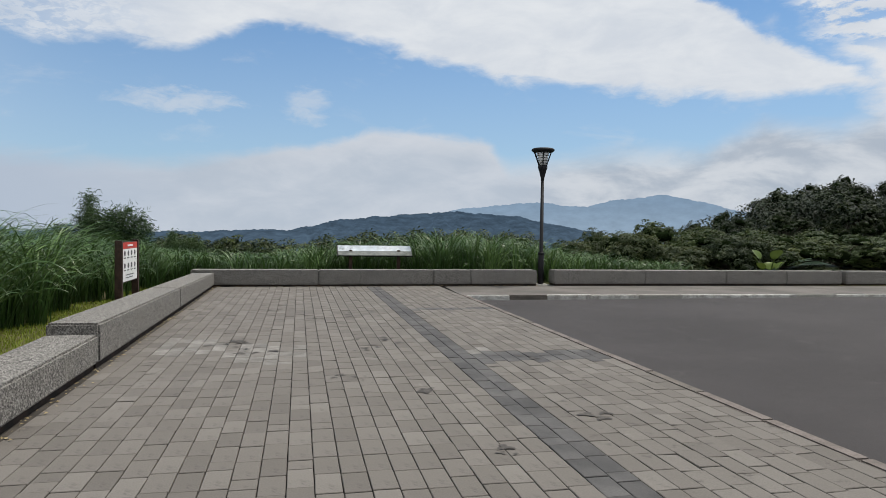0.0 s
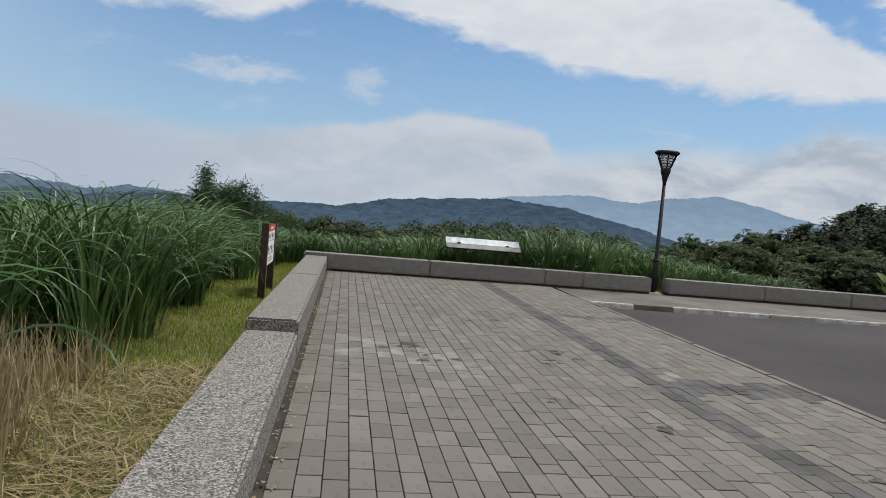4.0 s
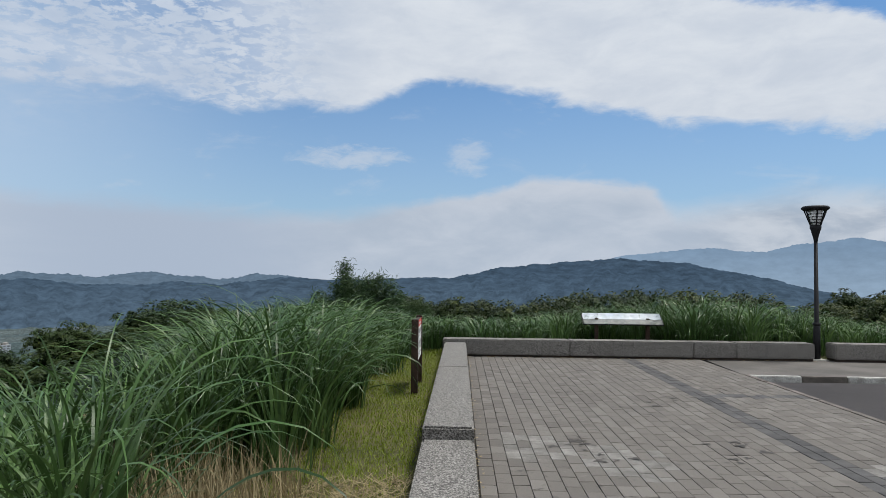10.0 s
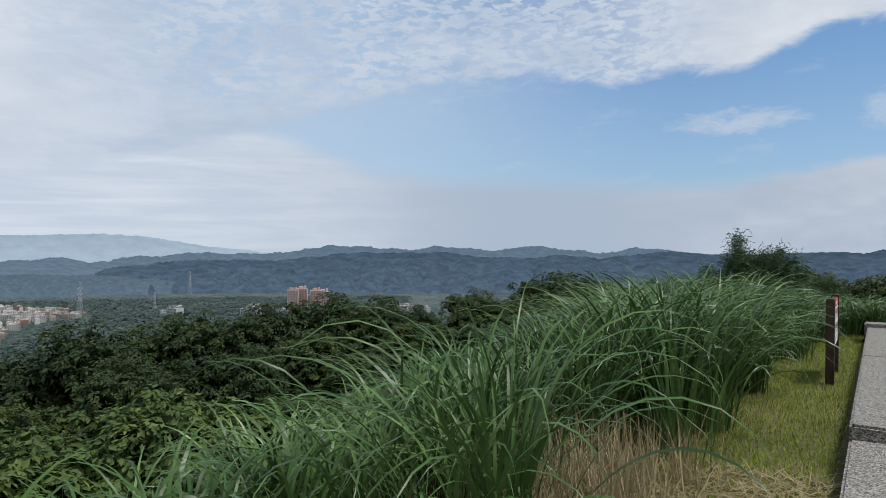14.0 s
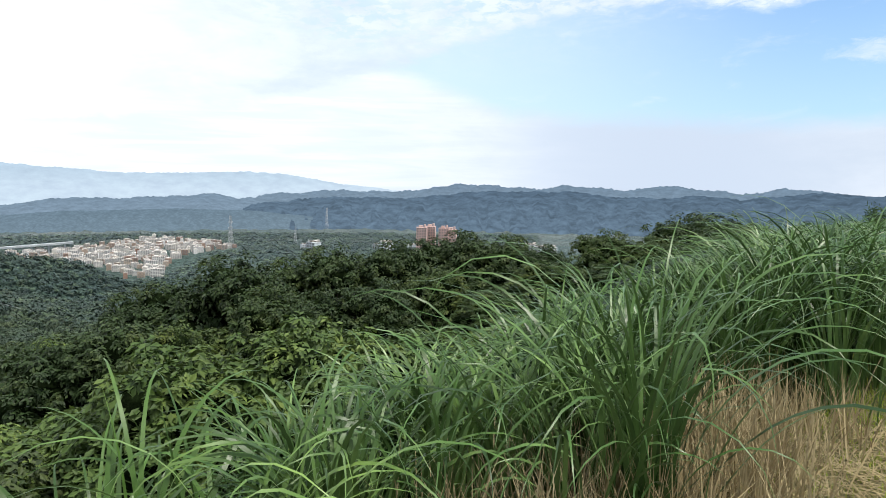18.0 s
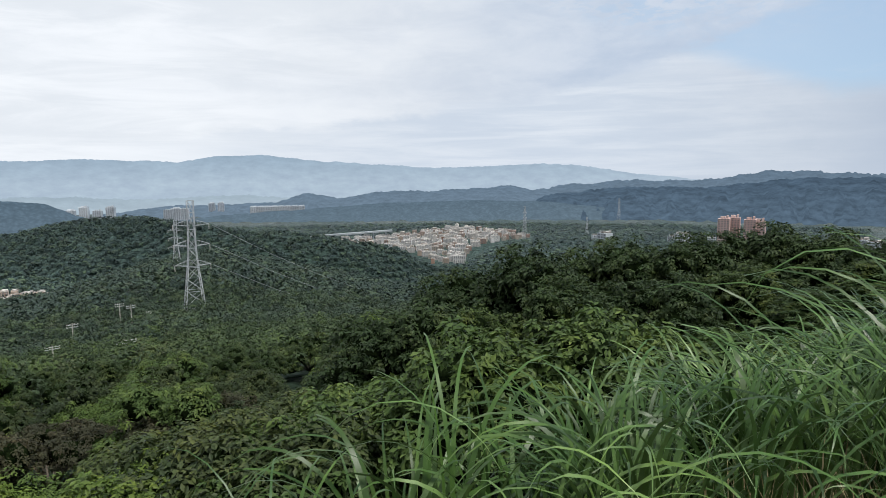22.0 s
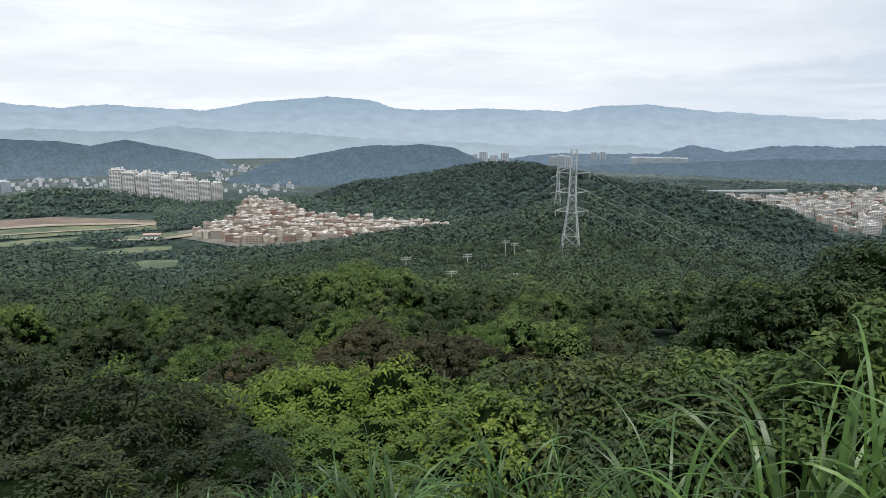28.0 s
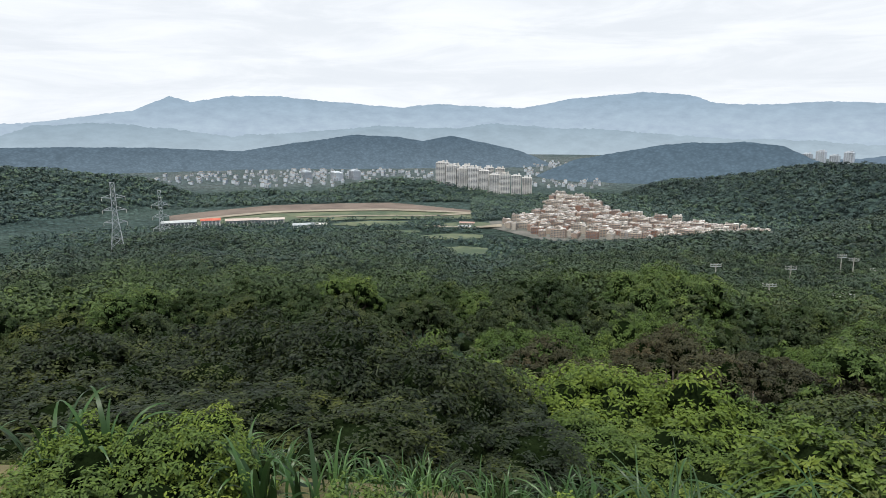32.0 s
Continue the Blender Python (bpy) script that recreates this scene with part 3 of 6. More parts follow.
def ground_z(x, y):
    x, y = np.asarray(x, float), np.asarray(y, float)
    dx, dy = x - CX, y - CY
    r = np.hypot(dx, dy)
    az = np.degrees(np.arctan2(-dx, dy))
    az = np.where(az < -110, az + 360, az)
    edge = -4.6 - 0.34 * np.clip(y - 2, 0, 22) + 0.1 * np.clip(-1 - y, 0, 8)
    d = np.hypot(np.maximum(0, edge - x), np.maximum(0, y - 24.5))
    z = -edge_drop(d)
    z = z - np.clip((az - 112) / 25, 0, 1) * np.clip(r - 4.5, 0, 9) * 0.3 - np.clip((az - 138) / 15, 0, 1) * np.clip(r - 14, 0, 36) * 0.13
    # long wooded slope out to a rounded brow, then steeply into the valley
    q = np.log(np.maximum(r, 20) / 60) / math.log(8.0)
    e_ = np.interp(az, [p[0] for p in SLOPE_NEAR], [p[1] for p in SLOPE_NEAR]) * (1 - q) + np.interp(az, [p[0] for p in SLOPE_BROW], [p[1] for p in SLOPE_BROW]) * q
    brow = 2.1 + r * np.tan(np.radians(np.clip(e_, -40, 0)))
    brow = np.where(r > 480, 2.1 + 480 * np.tan(np.radians(np.interp(az, [p[0] for p in SLOPE_BROW], [p[1] for p in SLOPE_BROW]))) - 0.34 * (r - 480), brow)
    w_ = np.clip((r - 42) / 30, 0, 1) * np.clip((az - 54) / 14, 0, 1)
    w_ = w_ * w_ * (3 - 2 * w_)
    z = z * (1 - w_) + brow * w_
    # knoll to the right behind the road
    k = np.clip((-27 - az) / 14, 0, 1) * np.clip((az + 110) / 20, 0, 1)
    z = z + k * np.clip(r - 30, 0, 60) * 0.06 * np.clip(y / 20, 0, 1) + k * np.maximum(0, -z) * np.exp(-(((r - 90) / 110) ** 2))
    z = np.maximum(z, VALLEY)
    for rc, front, back, crest in HILLS:
        if not np.isscalar(rc):
            rc = np.interp(az, [p[0] for p in rc], [p[1] for p in rc])
        top = 2 + rc * np.tan(np.radians(profile(az, crest))) - 5
        q = r - rc
        h = top - np.where(q < 0, front, back) * np.sqrt(q * q + 900) + 0.2 * 30
        z = np.maximum(z, h)
    far = np.clip((r - 60) / 300, 0, 1)
    return z + far * (fbm(x / 160, y / 160, 3) * 26 * np.clip((z - VALLEY) / 40, 0.04, 1)) - 0.02


def grid(name, azs, rs, zf, mat, label, category):
    A, R = np.meshgrid(np.radians(azs), rs, indexing="ij")
    X, Y = CX - np.sin(A) * R, CY + np.cos(A) * R
    Z = zf(X, Y)
    V = np.stack([X, Y, Z], -1).reshape(-1, 3)
    n, m = len(azs), len(rs)
    i = np.arange(n - 1)[:, None] * m + np.arange(m - 1)
    F = np.stack([i, i + 1, i + m + 1, i + m], -1).reshape(-1, 4)
    return tagged(link_mesh(name, V, F, mat, smooth=True), label, category, kind="structure")


azs = np.concatenate([np.linspace(-180, -70, 30, endpoint=False), np.linspace(-70, 165, 620), np.linspace(166, 180, 6)])
rs = np.concatenate([[0.0], np.geomspace(1.0, 60, 50), np.geomspace(62, 2400, 170), np.geomspace(2450, 2900, 4)])


def ground_sheet(x, y):
    z = ground_z(x, y)
    paved = np.clip((x + 2.75) / 0.1, 0, 1) * np.clip((20.3 - y) / 0.2, 0, 1) * (x < 40) * (y > -30)
    return np.where(paved > 0, np.minimum(z, -0.35), z)


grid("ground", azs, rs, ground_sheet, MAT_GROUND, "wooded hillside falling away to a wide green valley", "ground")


def ridge_backdrop(name, dist, depth, crest, mat, label, rough=0.12, step=0.06, seed=5):
    """A far range as relief in two slopes, with an uneven crest."""
    lo, hi = min(p[0] for p in crest), max(p[0] for p in crest)
    a = np.arange(lo, hi + step, step)
    e = profile(a, crest) - 0.2 * np.clip((75 - a) / 45, 0, 1) + rough * (fbm(a * 0.8, a * 0 + seed, seed, 5) + 0.6 * fbm(a * 5, a * 0, seed + 9, 3))
    ks = np.linspace(0, 1, 9)
    V = []
    for k in ks:
        rr = dist - depth * (1 - k)
        top = 2 + dist * np.tan(np.radians(e))
        z = VALLEY - 60 + (top - VALLEY + 60) * k ** 0.8 + (fbm(a * 1.3, a * 0 + k * 5, seed + 3) * depth * 0.12) * math.sin(math.pi * k)
        V.append(np.stack([CX - np.sin(np.radians(a)) * rr, CY + np.cos(np.radians(a)) * rr, z], -1))
    V = np.concatenate(V)
    m = len(a)
    i = np.arange(len(ks) - 1)[:, None] * m + np.arange(m - 1)
    F = np.stack([i, i + 1, i + m + 1, i + m], -1).reshape(-1, 4)
    return tagged(link_mesh(name, V, F, mat, smooth=True), label, "mountains", kind="structure")


# Glow colours hold the blue haze of distance, paler at each range's foot.
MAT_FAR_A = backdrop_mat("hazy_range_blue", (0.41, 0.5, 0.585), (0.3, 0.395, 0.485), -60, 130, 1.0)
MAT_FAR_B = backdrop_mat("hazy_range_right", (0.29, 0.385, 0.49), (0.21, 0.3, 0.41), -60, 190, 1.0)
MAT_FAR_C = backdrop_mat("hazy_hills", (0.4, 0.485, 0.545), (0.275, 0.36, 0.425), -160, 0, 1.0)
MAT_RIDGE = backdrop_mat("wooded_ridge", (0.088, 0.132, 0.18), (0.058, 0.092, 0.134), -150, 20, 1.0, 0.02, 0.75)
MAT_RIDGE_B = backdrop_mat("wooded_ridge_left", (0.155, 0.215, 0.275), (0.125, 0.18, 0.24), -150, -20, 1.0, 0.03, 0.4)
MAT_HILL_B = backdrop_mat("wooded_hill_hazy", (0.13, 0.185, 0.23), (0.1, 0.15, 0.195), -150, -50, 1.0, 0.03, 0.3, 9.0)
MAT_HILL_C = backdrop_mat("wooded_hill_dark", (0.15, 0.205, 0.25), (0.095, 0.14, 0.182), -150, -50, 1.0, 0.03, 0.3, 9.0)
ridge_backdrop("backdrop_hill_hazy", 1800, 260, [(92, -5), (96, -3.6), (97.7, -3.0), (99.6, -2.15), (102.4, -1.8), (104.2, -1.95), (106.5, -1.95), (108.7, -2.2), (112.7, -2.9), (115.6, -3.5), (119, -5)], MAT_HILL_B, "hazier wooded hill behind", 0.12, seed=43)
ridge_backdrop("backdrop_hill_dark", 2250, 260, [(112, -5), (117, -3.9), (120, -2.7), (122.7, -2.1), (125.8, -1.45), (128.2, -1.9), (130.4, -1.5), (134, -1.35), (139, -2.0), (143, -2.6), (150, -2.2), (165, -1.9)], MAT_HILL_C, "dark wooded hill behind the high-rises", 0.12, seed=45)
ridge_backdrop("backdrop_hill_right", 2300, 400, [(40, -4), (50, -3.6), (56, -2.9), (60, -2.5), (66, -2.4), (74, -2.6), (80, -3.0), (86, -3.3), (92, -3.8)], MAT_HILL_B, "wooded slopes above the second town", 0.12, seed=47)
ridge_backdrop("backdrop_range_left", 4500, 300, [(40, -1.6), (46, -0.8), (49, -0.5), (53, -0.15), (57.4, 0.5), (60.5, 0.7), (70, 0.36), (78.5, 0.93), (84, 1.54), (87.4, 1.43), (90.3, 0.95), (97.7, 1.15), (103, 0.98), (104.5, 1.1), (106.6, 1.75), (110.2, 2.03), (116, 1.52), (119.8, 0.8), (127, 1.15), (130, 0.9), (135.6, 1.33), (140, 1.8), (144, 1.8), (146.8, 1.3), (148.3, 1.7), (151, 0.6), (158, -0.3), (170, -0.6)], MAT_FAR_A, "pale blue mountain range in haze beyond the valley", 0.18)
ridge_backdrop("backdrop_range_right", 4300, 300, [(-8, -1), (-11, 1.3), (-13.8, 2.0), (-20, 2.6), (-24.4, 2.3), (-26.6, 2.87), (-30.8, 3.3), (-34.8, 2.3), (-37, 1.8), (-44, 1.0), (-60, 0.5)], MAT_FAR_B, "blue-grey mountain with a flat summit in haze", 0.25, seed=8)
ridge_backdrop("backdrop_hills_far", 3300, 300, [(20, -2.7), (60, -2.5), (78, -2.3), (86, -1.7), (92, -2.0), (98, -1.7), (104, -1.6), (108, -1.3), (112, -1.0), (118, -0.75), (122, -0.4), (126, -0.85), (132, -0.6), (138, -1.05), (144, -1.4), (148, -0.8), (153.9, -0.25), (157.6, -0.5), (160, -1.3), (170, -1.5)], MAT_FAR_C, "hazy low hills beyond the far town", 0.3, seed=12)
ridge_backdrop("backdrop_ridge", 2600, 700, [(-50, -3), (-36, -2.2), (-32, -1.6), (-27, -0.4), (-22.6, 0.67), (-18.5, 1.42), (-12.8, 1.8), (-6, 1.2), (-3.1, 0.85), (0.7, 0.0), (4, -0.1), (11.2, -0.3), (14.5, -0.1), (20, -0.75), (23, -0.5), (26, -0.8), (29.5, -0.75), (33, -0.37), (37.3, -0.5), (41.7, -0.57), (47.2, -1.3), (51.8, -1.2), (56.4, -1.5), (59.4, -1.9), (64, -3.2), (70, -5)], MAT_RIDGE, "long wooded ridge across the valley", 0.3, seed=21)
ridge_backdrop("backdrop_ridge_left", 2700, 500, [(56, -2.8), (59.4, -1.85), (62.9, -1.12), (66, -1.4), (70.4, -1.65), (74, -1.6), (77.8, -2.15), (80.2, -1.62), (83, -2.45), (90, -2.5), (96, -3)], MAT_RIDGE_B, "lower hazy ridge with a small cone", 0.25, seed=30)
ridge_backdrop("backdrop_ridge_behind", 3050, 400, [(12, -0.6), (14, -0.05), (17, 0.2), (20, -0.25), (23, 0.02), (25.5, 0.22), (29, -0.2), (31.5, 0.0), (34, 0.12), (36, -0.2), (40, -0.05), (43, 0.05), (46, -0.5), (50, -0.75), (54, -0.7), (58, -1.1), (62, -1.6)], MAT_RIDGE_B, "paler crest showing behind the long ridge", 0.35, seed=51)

# ---- plaza, road and low walls ----
WALL_X0, WALL_X1 = -2.76, -2.2
BACK_Y = 18.6
KERB_X = 3.92


def wall_block(parent, x0, x1, y0, y1, z0, z1, turn=None):
    bm = bmesh.new()
    box(bm, x0, x1, y0, y1, z0, z1, 0.025, turn)
    return part("wall_block", bm, MAT_GRANITE, parent)


def low_wall(name, spans, along_y, z1, label, turn=None):
    """A seat-high wall of blocks on a recessed plinth, whose dark colour holds the gap's shadow."""
    w = tagged(empty(name), label, "wall", kind="structure")
    for a, b in spans:
        if along_y:
            wall_block(w, WALL_X0, WALL_X1, a + 0.004, b - 0.004, 0.05, z1, turn)
        else:
            wall_block(w, a + 0.004, b - 0.004, BACK_Y, BACK_Y + 0.55, 0.05, z1, turn)
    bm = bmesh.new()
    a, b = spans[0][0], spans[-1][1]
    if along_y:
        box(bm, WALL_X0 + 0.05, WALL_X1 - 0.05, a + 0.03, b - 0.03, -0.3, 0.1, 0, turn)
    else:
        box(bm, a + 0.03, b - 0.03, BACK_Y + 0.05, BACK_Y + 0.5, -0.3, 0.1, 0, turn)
    part("plinth", bm, MAT_GAP_SHADE, w)
    return w


low_wall("wall_left_low", [(-14, -8), (-8, -2), (-2, 3.6), (3.6, 8.13)], True, 0.375, "low pebble-dash wall beside the pavers")
high = low_wall("wall_left_high", [(8.15, 13.4), (13.4, 18.58)], True, 0.5, "pebble-dash wall, a hand higher than the next")
for ob in high.children:  # its top runs down gently towards the corner
    for v in ob.data.vertices:
        if v.co.z > 0.2:
            v.co.z -= (v.co.y - 8.15) * 0.012
low_wall("wall_back", [(-2.82, 0.53), (0.53, 3.75), (3.75, 4.85), (4.85, 6.88)], False, 0.45, "long low pebble-dash wall along the plaza's far side")
RIGHT_TURN = Matrix.Translation((7.4, BACK_Y, 0)) @ Matrix.Rotation(radians(-2.3), 4, "Z") @ Matrix.Translation((-7.4, -BACK_Y, 0))
low_wall("wall_right", [(7.4, 10.3), (10.3, 13.0), (13.0, 15.1), (15.1, 17.1)], False, 0.45, "low pebble-dash wall beside the asphalt", RIGHT_TURN)
low_wall("wall_right_far", [(17.25, 21.0), (21.0, 25.0), (25.0, 30.0)], False, 0.45, "continuing low pebble-dash wall", RIGHT_TURN)

# bed under the pavers
bm = bmesh.new()
box(bm, WALL_X1 - 0.05, KERB_X, -14, BACK_Y + 0.1, -0.4, -0.022)
tagged(part("plaza_bed", bm, MAT_JOINT), "dark sandy bed between the concrete pavers", "pavement", kind="structure")
# road
bm = bmesh.new()
box(bm, KERB_X + 0.16, 40, -30, 15.4, -0.5, -0.07)
tagged(part("road", bm, MAT_ASPHALT), "dark worn asphalt forecourt", "road", kind="structure")
# raised strip in front of the far wall
KERB_TURN = Matrix.Translation((4.7, 15.82, 0)) @ Matrix.Rotation(radians(-2.5), 4, "Z")
bm = bmesh.new()
box(bm, -0.75, 34, 0.14, 3.6, -0.4, -0.012, 0.0, KERB_TURN)
tagged(part("pavement", bm, MAT_STRIP), "grey concrete strip below the wall", "pavement", kind="structure")
kerb = tagged(empty("kerb"), "concrete kerb, partly painted white", "kerb", kind="structure")
x = -0.72
kx = [(1.15, MAT_WHITE_PAINT), (0.98, MAT_KERB_DARK)] + [(1.2, MAT_WHITE_PAINT), (1.25, MAT_WHITE_PAINT), (1.2, MAT_KERB), (0.9, MAT_WHITE_PAINT)] * 7
for n_, (w, m) in enumerate(kx):
    bm = bmesh.new()
    box(bm, x + 0.004, x + w - 0.004, 0.0, 0.15, -0.3, 0.0 + 0.004 * (n_ % 3), 0.018, KERB_TURN)
    part("kerb_stone", bm, m, kerb)
    x += w
y = -14.0
edging = tagged(empty("edging"), "narrow concrete edging between pavers and asphalt", "kerb", kind="structure")
n_ = 0
while y < 15.7:
    bm = bmesh.new()
    box(bm, KERB_X + 0.004, KERB_X + 0.13, y + 0.004, y + 0.99, -0.3, 0.006 + 0.003 * (n_ % 2), 0.012)
    part("edging_stone", bm, MAT_EDGING if n_ % 5 else MAT_KERB_DARK, edging)
    y += 1.0
    n_ += 1

# ---- lamp ----
LAMP = (7.12, 18.98)
lamp = tagged(empty("street_lamp", pose(*LAMP, 0)), "black street lamp with a tapered lantern between two walls", "lamp")
bm = bmesh.new()
tube(bm, [(0, 0, -0.2), (0, 0, 0.93), (0, 0, 0.96), (0, 0, 3.15)], [0.085, 0.085, 0.06, 0.045], 16)
part("pole", bm, MAT_BLACK_METAL, lamp, smooth=True)
bm = bmesh.new()
box(bm, -0.22, 0.22, -0.2, 0.2, -0.2, 0.02, 0.02)
part("base_slab", bm, MAT_KERB, lamp, "small concrete footing")
bm = bmesh.new()
tube(bm, [(0, 0, 0.9), (0, 0, 0.91), (0, 0, 0.97), (0, 0, 0.98)], [0.08, 0.1, 0.1, 0.06], 16)
part("ring", bm, MAT_BLACK_METAL, lamp, smooth=True)
bm = bmesh.new()
tube(bm, [(0, 0, 3.12), (0, 0, 3.2), (0, 0, 3.42), (0, 0, 3.5), (0, 0, 3.57), (0, 0, 3.58)], [0.046, 0.055, 0.11, 0.14, 0.14, 0.1], 16)
part("collar", bm, MAT_BLACK_METAL, lamp, smooth=True)
bm = bmesh.new()
tube(bm, [(0, 0, 3.56), (0, 0, 3.97)], [0.09, 0.19], 16)
glow_body = part("diffuser", bm, MAT_LAMP_GLASS, lamp, "pale frosted lantern body", True)
for k in range(6):
    a = k * math.pi / 3 + 0.2
    bm = bmesh.new()
    c, s = math.cos(a), math.sin(a)
    tube(bm, [(0.115 * c, 0.115 * s, 3.54), (0.29 * c, 0.29 * s, 3.99)], [0.018, 0.018], 6)
    part("strut", bm, MAT_BLACK_METAL, lamp)
for k in range(4):
    bm = bmesh.new()
    z = 3.64 + k * 0.075
    r_ = 0.09 + (z - 3.56) * 0.244
    tube(bm, [(0, 0, z), (0, 0, z + 0.014)], [r_ + 0.012, r_ + 0.014], 16)
    part("louvre", bm, MAT_BLACK_METAL, glow_body)
bm = bmesh.new()
tube(bm, [(0, 0, 3.97), (0, 0, 4.02), (0, 0, 4.05), (0, 0, 4.085), (0, 0, 4.1)], [0.29, 0.345, 0.345, 0.3, 0.1], 24)
part("cap", bm, MAT_BLACK_METAL, lamp, "flat round lamp cap", True)

# ---- panorama board behind the far wall ----
board = tagged(empty("information_board", pose(2.22, 20.0, 0)), "tilted panorama board on two dark posts", "sign")
BT = pose(0, 0, 0.95, 34, 0, 0)
bm = bmesh.new()
box(bm, -1.13, 1.13, -0.27, 0.27, -0.03, 0.0, 0.008, BT)
plate = part("backing", bm, MAT_BLACK_METAL, board)
bm = bmesh.new()
box(bm, -1.1, 1.1, -0.03, 0.25, 0.003, 0.008, 0, BT)
part("sky_print", bm, MAT_PANEL_SKY, plate, "pale sky half of the panorama print")
bm = bmesh.new()
box(bm, -1.1, 1.1, -0.25, -0.034, 0.003, 0.008, 0, BT)
part("land_print", bm, MAT_PANEL_PRINT, plate, "dark hill half of the panorama print")
for sx_ in (-0.72, 0.72):
    bm = bmesh.new()
    box(bm, sx_ - 0.05, sx_ + 0.05, -0.05, 0.05, -0.4, 0.97, 0.01)
    part("post", bm, MAT_BROWN_WOOD, board)

# ---- notice board beside the wall ----
notice = tagged(empty("notice_board", pose(-3.17, 13.55, 0, 0, 0, 90)), "brown timber notice board with a red-headed white panel", "sign")
for e_ in (-0.62, 0.62):
    bm = bmesh.new()
    box(bm, e_ - 0.06, e_ + 0.06, -0.06, 0.06, -0.3, 1.33, 0.012)
    part("post", bm, MAT_BROWN_WOOD, notice)
bm = bmesh.new()
box(bm, -0.558, 0.558, -0.035, 0.035, 0.55, 1.3, 0.006)
part("backing", bm, MAT_BROWN_WOOD, notice)
bm = bmesh.new()
box(bm, -0.55, 0.55, -0.044, -0.037, 0.57, 1.17, 0)
sheet = part("panel", bm, MAT_SIGN_WHITE, notice)
bm = bmesh.new()
box(bm, -0.55, 0.55, -0.046, -0.037, 1.175, 1.29, 0)
head_strip = part("header", bm, MAT_SIGN_RED, notice, "red header strip")
bm = bmesh.new()
box(bm, -0.2, 0.2, -0.05, -0.047, 1.215, 1.25, 0)
part("title_bar", bm, MAT_SIGN_WHITE, head_strip, "pale unreadable title")
for r0 in range(2):
    for c0 in range(4):
        cx0 = -0.43 + c0 * 0.25
        bm = bmesh.new()
        bmesh.ops.create_cone(bm, cap_ends=True, segments=14, radius1=0.05, radius2=0.05, depth=0.004, matrix=pose(cx0 + 0.04, -0.047, 1.09 - r0 * 0.23, 90))
        part("pictogram", bm, MAT_INK, sheet)
        bm = bmesh.new()
        box(bm, cx0 - 0.03, cx0 + 0.11, -0.048, -0.045, 0.995 - r0 * 0.23, 1.015 - r0 * 0.23, 0)
        part("text_bar", bm, MAT_INK, sheet)
for r0 in range(2):
    bm = bmesh.new()
    box(bm, -0.33, 0.3 - 0.1 * r0, -0.048, -0.045, 0.68 - r0 * 0.05, 0.695 - r0 * 0.05, 0)
    part("text_bar", bm, MAT_INK, sheet)

# ---- plants ----
rng = np.random.default_rng(7)


def blades(bases, length, width, lean, droop, mat, name, label, segs=6, category="grass", out=None, bend=1.7):
    """Long arching blades, one strip each; out: the way that each one leans."""
    n = len(bases)
    L = np.broadcast_to(length, n)[:, None]
    Wd = np.broadcast_to(width, n)[:, None]
    phi = (rng.uniform(0, 2 * math.pi, n) if out is None else out + rng.normal(0, 0.45, n))[:, None]
    ln = np.abs(np.broadcast_to(lean, n))[:, None]
    dr = np.broadcast_to(droop, n)[:, None]
    s = np.linspace(0, 1, segs + 1)[None, :]
    ang = np.minimum(ln + dr * s**bend, 2.75)  # angle from upright along the blade
    step = L / segs
    hx = np.cumsum(np.concatenate([np.zeros((n, 1)), np.sin(ang[:, :-1]) * step], 1), 1)
    hz = np.cumsum(np.concatenate([np.zeros((n, 1)), np.cos(ang[:, :-1]) * step], 1), 1)
    twist = phi + rng.uniform(-0.35, 0.35, n)[:, None] * s
    px = bases[:, 0:1] + hx * np.cos(twist)
    py = bases[:, 1:2] + hx * np.sin(twist)
    pz = bases[:, 2:3] + hz
    w = Wd * np.clip(1.15 - s**2.2 * 1.15, 0.04, 1) * np.clip(0.5 + s * 3, 0, 1)
    tilt = rng.uniform(-0.7, 0.7, n)[:, None]
    ox, oy, oz = -np.sin(twist) * w / 2 * np.cos(tilt), np.cos(twist) * w / 2 * np.cos(tilt), w / 2 * np.sin(tilt)
    V = np.stack([np.stack([px - ox, py - oy, pz - oz], -1), np.stack([px + ox, py + oy, pz + oz], -1)], 2).reshape(-1, 3)
    k = (np.arange(n)[:, None] * (segs + 1) + np.arange(segs)) * 2
    F = np.stack([k, k + 1, k + 3, k + 2], -1).reshape(-1, 4)
    return tagged(link_mesh(name, V, F, mat, smooth=True), label, category, kind="stuff")


